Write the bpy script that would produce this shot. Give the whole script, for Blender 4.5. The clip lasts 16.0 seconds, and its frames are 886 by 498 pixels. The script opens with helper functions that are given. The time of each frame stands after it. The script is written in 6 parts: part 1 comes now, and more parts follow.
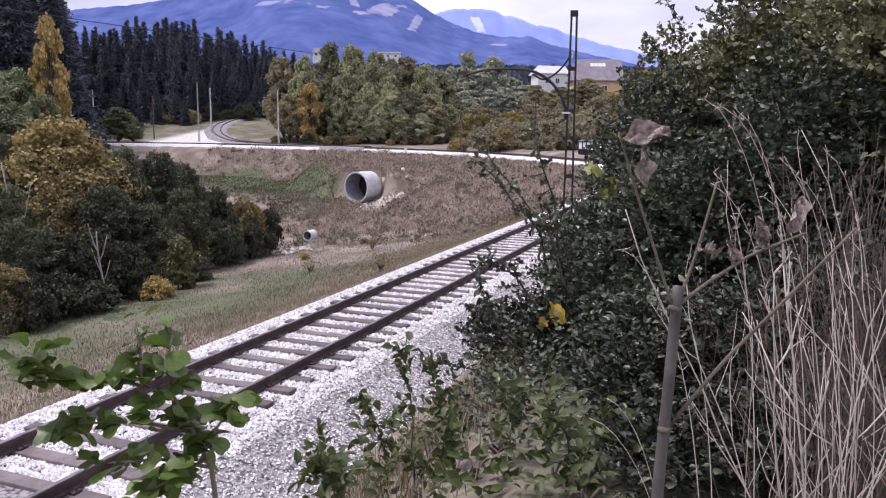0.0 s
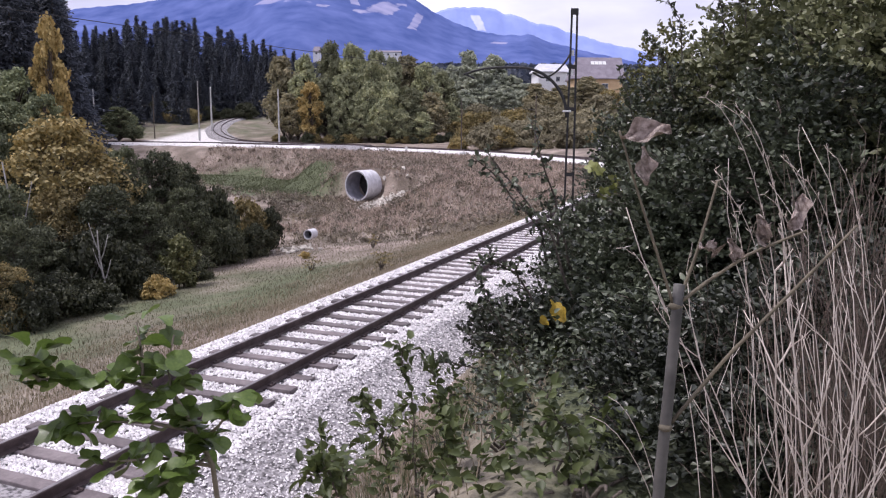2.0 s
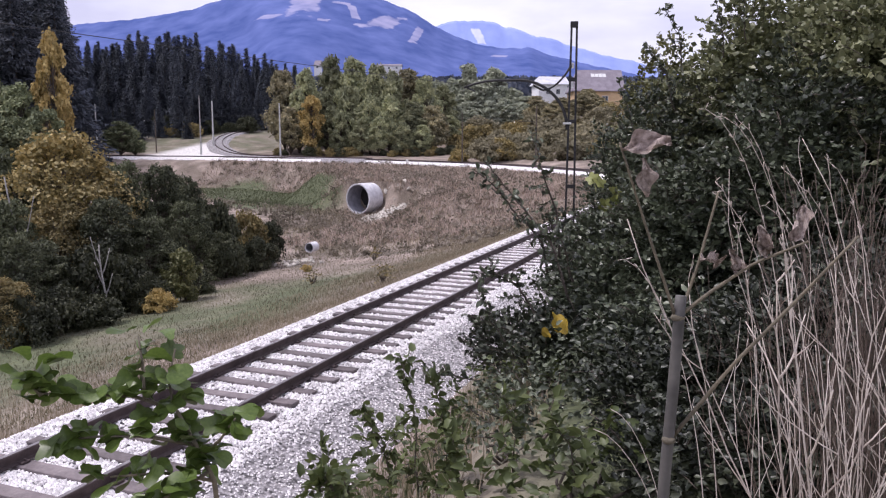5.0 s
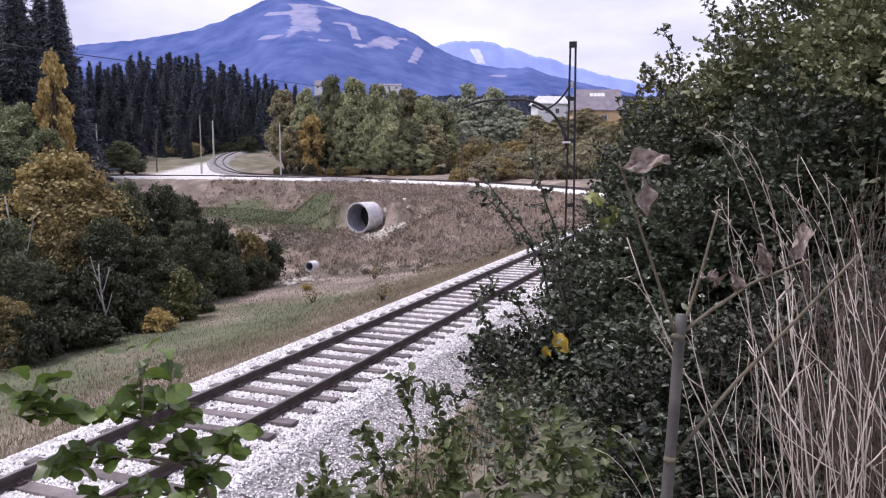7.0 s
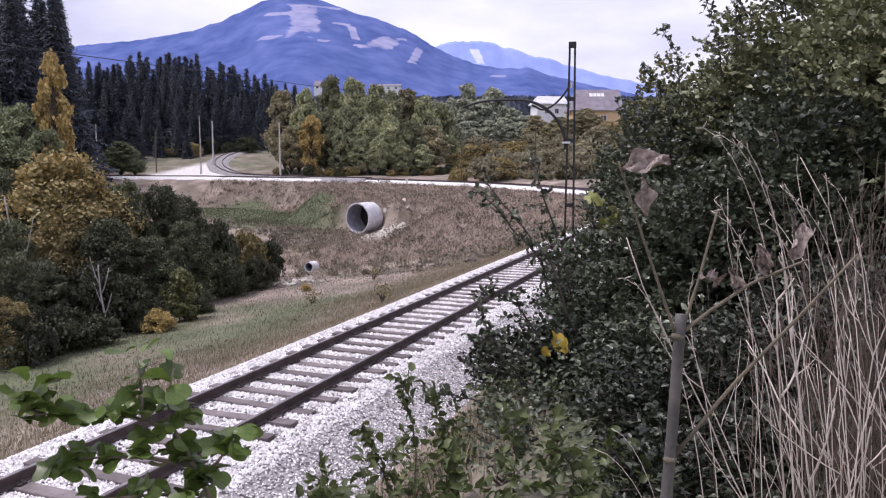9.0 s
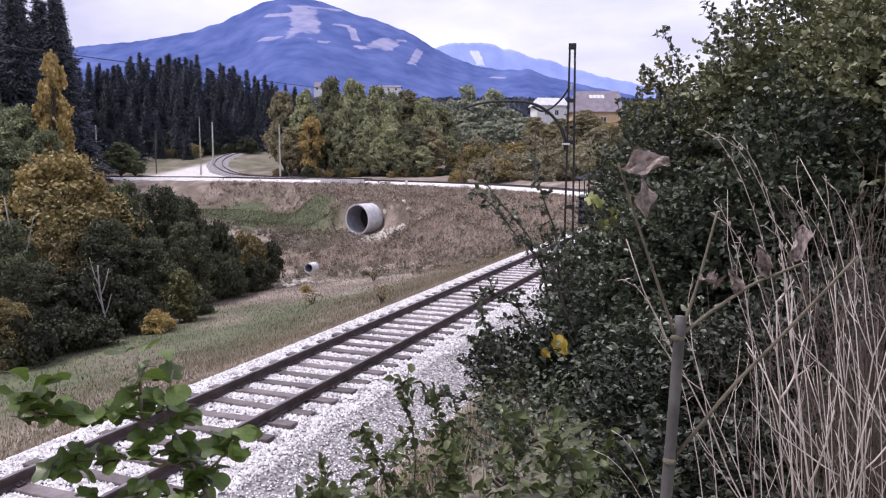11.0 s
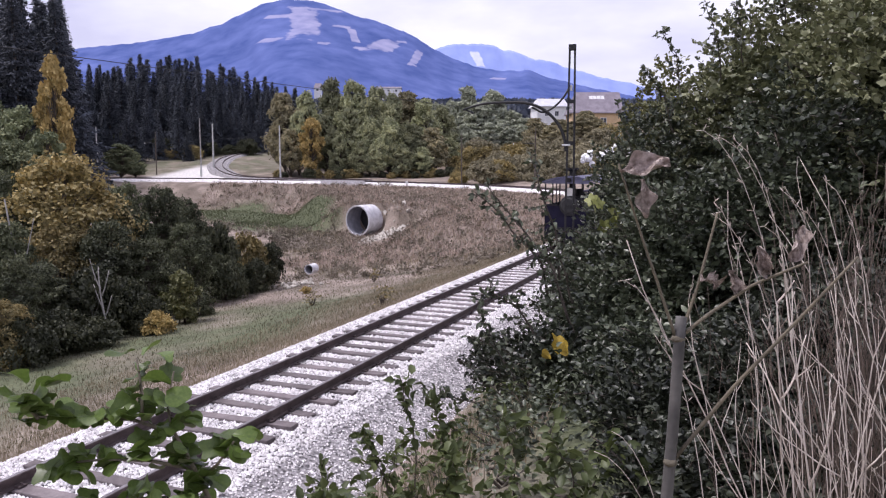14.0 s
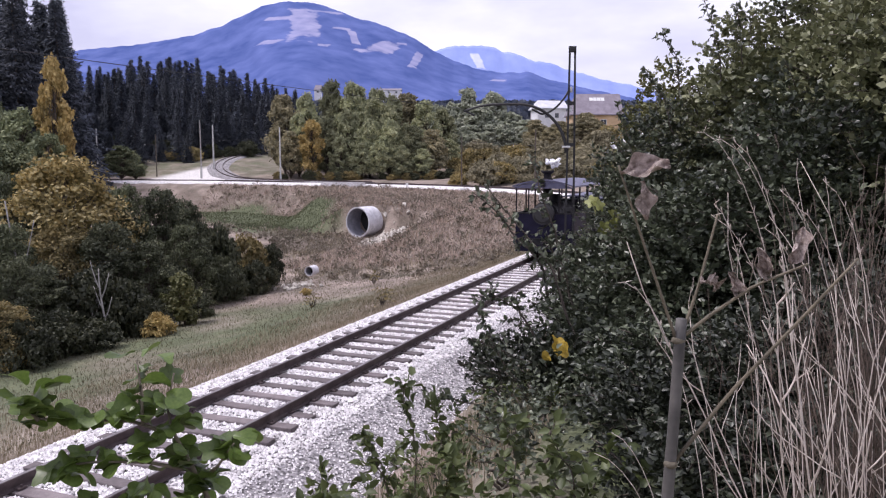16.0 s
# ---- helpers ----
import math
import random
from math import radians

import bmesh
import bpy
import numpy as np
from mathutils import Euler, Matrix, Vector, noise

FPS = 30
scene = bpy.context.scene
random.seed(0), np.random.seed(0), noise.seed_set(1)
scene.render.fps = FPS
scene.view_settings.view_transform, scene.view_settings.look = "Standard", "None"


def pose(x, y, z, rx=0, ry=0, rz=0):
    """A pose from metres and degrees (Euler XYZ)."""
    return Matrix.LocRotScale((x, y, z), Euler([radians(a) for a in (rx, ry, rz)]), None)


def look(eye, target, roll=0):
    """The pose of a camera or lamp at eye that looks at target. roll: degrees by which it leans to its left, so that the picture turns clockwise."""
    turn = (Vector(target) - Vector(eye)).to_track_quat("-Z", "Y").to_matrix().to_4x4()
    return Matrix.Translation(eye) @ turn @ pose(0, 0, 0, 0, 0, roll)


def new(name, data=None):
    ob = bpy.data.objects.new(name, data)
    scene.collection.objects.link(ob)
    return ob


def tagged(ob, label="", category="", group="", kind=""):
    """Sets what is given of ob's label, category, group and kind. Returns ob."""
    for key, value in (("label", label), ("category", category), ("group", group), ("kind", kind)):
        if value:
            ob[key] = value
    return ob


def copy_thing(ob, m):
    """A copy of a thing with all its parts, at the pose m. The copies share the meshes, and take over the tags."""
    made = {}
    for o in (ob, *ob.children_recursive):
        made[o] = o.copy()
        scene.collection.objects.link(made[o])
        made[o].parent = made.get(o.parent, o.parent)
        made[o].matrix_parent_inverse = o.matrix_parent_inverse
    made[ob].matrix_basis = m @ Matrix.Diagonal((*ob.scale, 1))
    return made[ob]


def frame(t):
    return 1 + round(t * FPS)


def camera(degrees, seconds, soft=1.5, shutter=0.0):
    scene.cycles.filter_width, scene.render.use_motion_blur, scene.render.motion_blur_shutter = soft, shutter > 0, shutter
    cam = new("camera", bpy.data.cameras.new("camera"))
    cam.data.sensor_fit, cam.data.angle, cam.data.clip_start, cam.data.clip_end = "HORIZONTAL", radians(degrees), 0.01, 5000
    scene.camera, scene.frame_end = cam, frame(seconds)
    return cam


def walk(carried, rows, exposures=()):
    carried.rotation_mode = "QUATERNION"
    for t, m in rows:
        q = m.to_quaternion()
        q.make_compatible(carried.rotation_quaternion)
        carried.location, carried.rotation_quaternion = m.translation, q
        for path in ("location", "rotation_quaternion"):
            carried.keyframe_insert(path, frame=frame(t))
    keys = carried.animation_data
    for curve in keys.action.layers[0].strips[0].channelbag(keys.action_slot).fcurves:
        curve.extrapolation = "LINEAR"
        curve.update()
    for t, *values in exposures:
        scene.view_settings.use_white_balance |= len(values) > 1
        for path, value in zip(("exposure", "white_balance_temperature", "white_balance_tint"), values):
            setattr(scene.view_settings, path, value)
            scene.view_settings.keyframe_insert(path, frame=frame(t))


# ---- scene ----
cam = camera(60.3, 16.0, soft=1.2)
EYE = (0.0, 0.0, 3.8)
TURNS = (
    (0.0, 81.182, -0.521, -0.063), (0.5, 81.196, -0.468, -0.033), (1.0, 81.161, -0.434, -0.028),
    (1.5, 81.090, -0.428, -0.028), (2.0, 81.072, -0.387, -0.025), (2.5, 81.050, -0.333, -0.011),
    (3.0, 81.046, -0.278, 0.007), (3.5, 81.069, -0.196, 0.017), (4.0, 81.202, -0.173, 0.036),
    (4.2, 81.28, -0.165, 0.036), (6.3, 83.39, -0.03, 0.028),
    (6.5, 83.455, -0.024, 0.026), (7.0, 83.419, -0.041, 0.018), (7.5, 83.375, -0.026, 0.008),
    (8.0, 83.383, 0.004, -0.011), (8.5, 83.421, 0.005, -0.011), (9.0, 83.440, 0.001, -0.016),
    (11.5, 83.557, -0.083, -0.023), (12.0, 83.564, -0.033, -0.019), (12.5, 83.558, -0.022, -0.019),
    (13.0, 83.566, -0.006, -0.010), (13.5, 83.616, -0.035, -0.014), (14.0, 83.619, -0.004, -0.010),
    (14.5, 83.634, -0.018, -0.010), (15.0, 83.678, -0.014, -0.010), (15.5, 83.716, 0.03, -0.007),
    (16.0, 83.750, 0.000, 0.000),
)
walk(cam, [(t, pose(*EYE, rx, ry, rz)) for t, rx, ry, rz in TURNS], [(0.0, 0.0, 6250, 19), (16.0, 0.0, 6250, 19)])

# ---- sky and light: hazy, bright overcast afternoon ----
world = bpy.data.worlds.new("sky")
scene.world = world
world.use_nodes = True
wn, wl = world.node_tree.nodes, world.node_tree.links
wn.clear()
w_out, w_bg = wn.new("ShaderNodeOutputWorld"), wn.new("ShaderNodeBackground")
w_sky = wn.new("ShaderNodeTexSky")
w_sky.sky_type, w_sky.sun_disc = "NISHITA", False
w_sky.sun_elevation, w_sky.sun_rotation = radians(62), radians(-84)
w_tc, w_map, w_noise, w_ramp = (wn.new("ShaderNodeTexCoord"), wn.new("ShaderNodeMapping"),
                                wn.new("ShaderNodeTexNoise"), wn.new("ShaderNodeValToRGB"))
w_map.inputs["Scale"].default_value = (1.6, 1.6, 4.5)
w_noise.inputs["Scale"].default_value, w_noise.inputs["Detail"].default_value = 2.2, 5
w_ramp.color_ramp.elements[0].position, w_ramp.color_ramp.elements[1].position = 0.36, 0.66
w_ramp.color_ramp.elements[0].color = (8.0, 8.0, 10.1, 1)
w_ramp.color_ramp.elements[1].color = (12.6, 12.6, 13.3, 1)
w_mix = wn.new("ShaderNodeMix")
w_mix.data_type = "RGBA"
w_mix.inputs["Factor"].default_value = 0.9
wl.new(w_tc.outputs["Generated"], w_map.inputs["Vector"])
wl.new(w_map.outputs["Vector"], w_noise.inputs["Vector"])
wl.new(w_noise.outputs["Fac"], w_ramp.inputs["Fac"])
wl.new(w_sky.outputs["Color"], w_mix.inputs["A"])
wl.new(w_ramp.outputs["Color"], w_mix.inputs["B"])
wl.new(w_mix.outputs["Result"], w_bg.inputs["Color"])
w_bg.inputs["Strength"].default_value = 0.092
wl.new(w_bg.outputs["Background"], w_out.inputs["Surface"])

sun = new("sun", bpy.data.lights.new("sun", "SUN"))
sun.data.energy, sun.data.angle, sun.data.color = 3.0, radians(12), (1.0, 0.96, 0.9)
sun.matrix_world = look((-33, 33.5, 62), (0, 30, 0))

RNG = np.random.default_rng(7)


# ---- materials ----
def material(name, c1, c2, scale=4.0, rough=0.8, bump=0.0, metallic=0.0, c3=None, fine=None, spread=(0.35, 0.65), random_by=None, random_amt=0.25, glow=0.0, coords="Object"):
    """A surface of two tones at a coarse scale, a fine grain over it, and relief."""
    m = bpy.data.materials.new(name)
    m.use_nodes = True
    n, l = m.node_tree.nodes, m.node_tree.links
    b = n["Principled BSDF"]
    b.inputs["Roughness"].default_value, b.inputs["Metallic"].default_value = rough, metallic
    tc = n.new("ShaderNodeTexCoord")
    n1, n2 = n.new("ShaderNodeTexNoise"), n.new("ShaderNodeTexNoise")
    n1.inputs["Scale"].default_value, n1.inputs["Detail"].default_value = scale, 6
    n2.inputs["Scale"].default_value, n2.inputs["Detail"].default_value = fine or scale * 9, 4
    l.new(tc.outputs[coords], n1.inputs["Vector"])
    l.new(tc.outputs[coords], n2.inputs["Vector"])
    r = n.new("ShaderNodeValToRGB")
    r.color_ramp.elements[0].position, r.color_ramp.elements[1].position = spread
    r.color_ramp.elements[0].color, r.color_ramp.elements[1].color = (*c1, 1), (*c2, 1)
    if c3:
        e = r.color_ramp.elements.new(0.5 * (spread[0] + spread[1]))
        e.color = (*c3, 1)
    l.new(n1.outputs["Fac"], r.inputs["Fac"])
    hsv = n.new("ShaderNodeHueSaturation")
    l.new(r.outputs["Color"], hsv.inputs["Color"])
    mr = n.new("ShaderNodeMapRange")
    mr.inputs["To Min"].default_value, mr.inputs["To Max"].default_value = 0.72, 1.28
    l.new(n2.outputs["Fac"], mr.inputs["Value"])
    value = mr.outputs["Result"]
    if random_by:
        if random_by == "island":
            g = n.new("ShaderNodeNewGeometry")
            rnd = g.outputs["Random Per Island"]
        else:
            g = n.new("ShaderNodeObjectInfo")
            rnd = g.outputs["Random"]
        m2 = n.new("ShaderNodeMapRange")
        m2.inputs["To Min"].default_value, m2.inputs["To Max"].default_value = 1 - random_amt, 1 + random_amt
        l.new(rnd, m2.inputs["Value"])
        mul = n.new("ShaderNodeMath")
        mul.operation = "MULTIPLY"
        l.new(value, mul.inputs[0])
        l.new(m2.outputs["Result"], mul.inputs[1])
        value = mul.outputs["Value"]
    l.new(value, hsv.inputs["Value"])
    l.new(hsv.outputs["Color"], b.inputs["Base Color"])
    if bump:
        bp = n.new("ShaderNodeBump")
        bp.inputs["Strength"].default_value, bp.inputs["Distance"].default_value = min(1, bump), 0.02
        l.new(n2.outputs["Fac"], bp.inputs["Height"])
        l.new(bp.outputs["Normal"], b.inputs["Normal"])
    if glow:
        l.new(hsv.outputs["Color"], b.inputs["Emission Color"])
        b.inputs["Emission Strength"].default_value = glow
    return m


def leaf_material(name, tones, rough=0.5, through_light=0.25, patch=0.6, differ=0.0):
    """Leaves whose tone differs leaf by leaf and patch by patch; some light passes through."""
    m = bpy.data.materials.new(name)
    m.use_nodes = True
    n, l = m.node_tree.nodes, m.node_tree.links
    b, out = n["Principled BSDF"], n["Material Output"]
    b.inputs["Roughness"].default_value = rough
    g, tc, ns = n.new("ShaderNodeNewGeometry"), n.new("ShaderNodeTexCoord"), n.new("ShaderNodeTexNoise")
    ns.inputs["Scale"].default_value, ns.inputs["Detail"].default_value = patch, 3
    l.new(tc.outputs["Object"], ns.inputs["Vector"])
    ad = n.new("ShaderNodeMath")
    ad.operation = "MULTIPLY_ADD"
    l.new(g.outputs["Random Per Island"], ad.inputs[0])
    ad.inputs[1].default_value = 0.55
    sub = n.new("ShaderNodeMapRange")
    sub.inputs["From Min"].default_value, sub.inputs["From Max"].default_value = 0.3, 0.7
    sub.inputs["To Max"].default_value = 0.5
    l.new(ns.outputs["Fac"], sub.inputs["Value"])
    l.new(sub.outputs["Result"], ad.inputs[2])
    r = n.new("ShaderNodeValToRGB")
    e = r.color_ramp.elements
    e[0].color, e[1].color = (*tones[0], 1), (*tones[-1], 1)
    for i, t in enumerate(tones[1:-1]):
        e.new((i + 1) / (len(tones) - 1)).color = (*t, 1)
    l.new(ad.outputs["Value"], r.inputs["Fac"])
    oi, each, hsv = n.new("ShaderNodeObjectInfo"), n.new("ShaderNodeMapRange"), n.new("ShaderNodeHueSaturation")
    each.inputs["To Min"].default_value, each.inputs["To Max"].default_value = 1 - differ, 1 + differ
    l.new(oi.outputs["Random"], each.inputs["Value"])
    l.new(each.outputs["Result"], hsv.inputs["Value"])
    l.new(r.outputs["Color"], hsv.inputs["Color"])
    l.new(hsv.outputs["Color"], b.inputs["Base Color"])
    tr, mx = n.new("ShaderNodeBsdfTranslucent"), n.new("ShaderNodeMixShader")
    l.new(hsv.outputs["Color"], tr.inputs["Color"])
    mx.inputs["Fac"].default_value = through_light
    l.new(b.outputs["BSDF"], mx.inputs[1])
    l.new(tr.outputs["BSDF"], mx.inputs[2])
    l.new(mx.outputs["Shader"], out.inputs["Surface"])
    return m


M_BALLAST = material("white ballast stone", (0.60, 0.57, 0.59), (0.86, 0.83, 0.85), 6, 0.9, 0.5, random_by="island", random_amt=0.3)
# Dark tones put the shade between the loose stones into the bed.
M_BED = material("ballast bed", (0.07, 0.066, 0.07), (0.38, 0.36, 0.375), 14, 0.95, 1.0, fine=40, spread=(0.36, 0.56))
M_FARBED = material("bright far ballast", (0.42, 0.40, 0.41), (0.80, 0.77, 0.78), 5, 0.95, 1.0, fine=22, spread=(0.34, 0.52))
M_SLEEPER = material("weathered oak sleeper", (0.10, 0.083, 0.088), (0.20, 0.17, 0.175), 3, 0.85, 0.5, random_by="object")
M_RAIL = material("brown rusty rail", (0.055, 0.038, 0.04), (0.10, 0.075, 0.075), 5, 0.7, 0.3, metallic=0.2)
M_RAILTOP = material("worn rail head", (0.16, 0.14, 0.15), (0.28, 0.26, 0.27), 5, 0.5, 0.1, metallic=0.5)
M_STEEL = material("dark painted steel", (0.012, 0.012, 0.014), (0.024, 0.023, 0.025), 3, 0.6, 0.2)
M_BLUE = material("dark blue loco paint", (0.007, 0.006, 0.019), (0.014, 0.0125, 0.034), 2, 0.5, 0.1)
M_BLACK = material("sooty black iron", (0.010, 0.010, 0.012), (0.028, 0.026, 0.03), 4, 0.6, 0.2)
for dull in (M_BLUE, M_BLACK):
    dull.node_tree.nodes["Principled BSDF"].inputs["Specular IOR Level"].default_value = 0.15
M_ROOF_BLUE = material("blue-grey canopy roof", (0.075, 0.075, 0.13), (0.11, 0.11, 0.18), 3, 0.55, 0.1)
M_WOOD_POLE = material("grey timber pole", (0.22, 0.21, 0.20), (0.40, 0.38, 0.37), 3, 0.85, 0.4)
M_PALE_POLE = material("pale concrete pole", (0.42, 0.42, 0.42), (0.58, 0.57, 0.56), 3, 0.85, 0.2)
M_BARK = material("brown bark", (0.06, 0.048, 0.04), (0.14, 0.115, 0.095), 6, 0.9, 0.8)
M_LENS = material("pale lamp glass", (0.62, 0.60, 0.56), (0.75, 0.73, 0.70), 5, 0.15, 0)
M_WHITE = material("white paint", (0.66, 0.66, 0.68), (0.78, 0.78, 0.78), 3, 0.6, 0.1)
M_CONCRETE = material("pale corrugated culvert pipe", (0.50, 0.49, 0.53), (0.68, 0.67, 0.71), 2, 0.75, 0.3)
M_PIPE_IN = material("culvert pipe lining", (0.22, 0.22, 0.26), (0.34, 0.34, 0.39), 1.5, 0.8, 0.3)
M_RUBBLE = material("pale limestone rubble", (0.36, 0.33, 0.29), (0.58, 0.54, 0.49), 3, 0.9, 0.6, random_by="island")
M_STEAM = material("white steam", (0.85, 0.85, 0.87), (0.92, 0.92, 0.93), 2, 1.0, 0)

# Leaf tones vary; the extremes also paint in dark gaps and grey glints.
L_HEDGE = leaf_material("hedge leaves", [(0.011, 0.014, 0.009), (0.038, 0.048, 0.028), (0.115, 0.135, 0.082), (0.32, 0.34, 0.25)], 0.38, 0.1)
# Darkened copy of the hedge leaves: shade is put into their colour.
L_HEDGE_SHADE = leaf_material("hedge leaves with painted shade", [(0.009, 0.011, 0.008), (0.020, 0.025, 0.015), (0.042, 0.05, 0.03), (0.12, 0.13, 0.085)], 0.42, 0.05)
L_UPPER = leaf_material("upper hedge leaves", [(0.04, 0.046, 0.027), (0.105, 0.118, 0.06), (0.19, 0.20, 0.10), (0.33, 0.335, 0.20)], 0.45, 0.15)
L_LOW = leaf_material("low plant leaves", [(0.035, 0.045, 0.016), (0.075, 0.098, 0.03), (0.15, 0.175, 0.06)], 0.5, 0.25, 1.5)
L_YGREEN = leaf_material("yellow green bush leaves", [(0.06, 0.065, 0.025), (0.12, 0.125, 0.045), (0.21, 0.19, 0.07)], 0.6, 0.15, 0.6)
L_GREEN = leaf_material("sapling leaves", [(0.035, 0.075, 0.018), (0.06, 0.12, 0.028), (0.09, 0.17, 0.04)], 0.4, 0.3, 2)
L_TREE = leaf_material("broadleaf crown", [(0.022, 0.027, 0.017), (0.056, 0.065, 0.035), (0.10, 0.112, 0.058), (0.185, 0.187, 0.10)], 0.7, 0.15, 0.25, 0.3)
# Broadleaf crown tones darkened, so the colour carries the hollow's shade.
L_UNDER_SHADE = leaf_material("undergrowth leaves with painted shade", [(0.014, 0.018, 0.010), (0.036, 0.042, 0.022), (0.066, 0.073, 0.036), (0.13, 0.125, 0.062)], 0.7, 0.12, 0.3, 0.3)
L_OLIVE = leaf_material("olive autumn crown", [(0.085, 0.075, 0.04), (0.19, 0.16, 0.07), (0.32, 0.25, 0.10), (0.46, 0.34, 0.13)], 0.7, 0.15, 0.3, 0.25)
L_YELLOW = leaf_material("yellow autumn crown", [(0.16, 0.13, 0.06), (0.35, 0.265, 0.10), (0.52, 0.385, 0.15), (0.64, 0.50, 0.21)], 0.7, 0.2, 0.4)
# Green crowns in lifted tones: the valley haze is put into the colour.
L_WOOD = leaf_material("haze-paled wood across the valley", [(0.115, 0.127, 0.082), (0.22, 0.237, 0.142), (0.325, 0.335, 0.19), (0.45, 0.44, 0.245)], 0.75, 0.15, 0.35, 0.38)
L_EDGE = leaf_material("broadleaf forest edge", [(0.06, 0.072, 0.048), (0.13, 0.155, 0.088), (0.21, 0.235, 0.125), (0.32, 0.325, 0.165)], 0.75, 0.15, 0.35, 0.25)
# Autumn tones paled likewise to hold the haze.
L_WOODO = leaf_material("autumn haze-paled wood across the valley", [(0.129, 0.125, 0.095), (0.233, 0.220, 0.140), (0.337, 0.295, 0.173), (0.466, 0.392, 0.212)], 0.75, 0.15, 0.35, 0.3)
# Pale grey-green imitates haze by leaf colour alone; no mist is modelled.
L_HAZE = leaf_material("tall far trees with painted haze", [(0.26, 0.285, 0.235), (0.35, 0.375, 0.29), (0.44, 0.455, 0.34)], 0.8, 0.15, 0.3)
# Olive tan of the scrub, evened out by haze mixed into the tones.
L_BANK = leaf_material("olive tan scrub with painted haze", [(0.15, 0.14, 0.095), (0.25, 0.225, 0.145), (0.36, 0.315, 0.195)], 0.8, 0.15, 0.5, 0.22)
# Needle tones raised and turned bluish, which paints haze over the forest.
L_SPRUCE = leaf_material("spruce needles with painted haze", [(0.050, 0.059, 0.078), (0.065, 0.076, 0.098), (0.085, 0.096, 0.117)], 0.8, 0.05, 0.3, 0.3)
L_BACK = leaf_material("brown fine dry grass", [(0.06, 0.045, 0.037), (0.13, 0.096, 0.078), (0.26, 0.20, 0.165)], 0.8, 0.1, 1.2)
L_GRASS = leaf_material("dry meadow grass", [(0.15, 0.13, 0.08), (0.27, 0.225, 0.155), (0.40, 0.335, 0.25)], 0.8, 0.2, 0.3)
L_STRAW = leaf_material("pale dry stalks", [(0.40, 0.335, 0.29), (0.62, 0.54, 0.485), (0.80, 0.73, 0.67)], 0.7, 0.1, 0.8)


# ---- building helpers ----
def obj(name, verts, faces, mat, parent=None, label="", smooth=False):
    me = bpy.data.meshes.new(name)
    me.from_pydata([tuple(v) for v in verts], [], [tuple(f) for f in faces])
    if smooth:
        me.polygons.foreach_set("use_smooth", [True] * len(me.polygons))
    me.update()
    if mat:
        me.materials.append(mat)
    ob = new(name, me)
    if parent:
        ob.parent = parent
    if label:
        tagged(ob, label)
    return ob


def part(name, bm, mat, parent=None, label="", smooth=False):
    me = bpy.data.meshes.new(name)
    bmesh.ops.recalc_face_normals(bm, faces=bm.faces[:])
    bm.to_mesh(me)
    bm.free()
    if smooth:
        me.polygons.foreach_set("use_smooth", [True] * len(me.polygons))
    me.materials.append(mat)
    ob = new(name, me)
    if parent:
        ob.parent = parent
    if label:
        tagged(ob, label)
    return ob


def box(bm, x0, x1, y0, y1, z0, z1, bevel=0.0):
    r = bmesh.ops.create_cube(bm, size=1, matrix=Matrix.Translation(((x0 + x1) / 2, (y0 + y1) / 2, (z0 + z1) / 2)) @ Matrix.Diagonal((x1 - x0, y1 - y0, z1 - z0, 1)))
    if bevel:
        vs = set(r["verts"])
        es = [e for e in bm.edges if e.verts[0] in vs and e.verts[1] in vs]
        bmesh.ops.bevel(bm, geom=es, offset=bevel, segments=2, affect="EDGES", profile=0.5)
    return bm


def rod(bm, a, b, r0, r1=None, seg=8):
    """A tapered round bar from a to b."""
    a, b = Vector(a), Vector(b)
    d = b - a
    m = Matrix.Translation((a + b) / 2) @ d.to_track_quat("Z", "Y").to_matrix().to_4x4()
    bmesh.ops.create_cone(bm, cap_ends=True, segments=seg, radius1=r0, radius2=r0 if r1 is None else r1, depth=d.length, matrix=m)
    return bm


def tube(points, radii, seg=6, start=0):
    """Vertices and faces of a tube along points."""
    pts = np.asarray(points, float)
    n = len(pts)
    tang = np.gradient(pts, axis=0)
    tang /= np.linalg.norm(tang, axis=1)[:, None] + 1e-9
    ref = np.array([0.31, 0.17, 0.93]) if abs(tang[0][2]) < 0.9 else np.array([0.93, 0.3, 0.1])
    s = np.cross(tang, ref)
    s /= np.linalg.norm(s, axis=1)[:, None]
    q = np.cross(tang, s)
    a = np.linspace(0, 2 * np.pi, seg, endpoint=False)
    r = np.broadcast_to(np.asarray(radii, float), (n,))
    v = pts[:, None] + r[:, None, None] * (np.cos(a)[None, :, None] * s[:, None] + np.sin(a)[None, :, None] * q[:, None])
    f = [(start + i * seg + k, start + i * seg + (k + 1) % seg, start + (i + 1) * seg + (k + 1) % seg, start + (i + 1) * seg + k)
         for i in range(n - 1) for k in range(seg)]
    f += [tuple(start + k for k in range(seg))[::-1], tuple(start + (n - 1) * seg + k for k in range(seg))]
    return v.reshape(-1, 3), f


def tubes(name, lines, mat, parent=None, label="", seg=6):
    V, F, k = [], [], 0
    for pts, rad in lines:
        v, f = tube(pts, rad, seg, k)
        V.append(v)
        F += f
        k += len(v)
    return obj(name, np.concatenate(V), F, mat, parent, label, smooth=True)


def unit(v):
    return v / (np.linalg.norm(v, axis=-1, keepdims=True) + 1e-9)


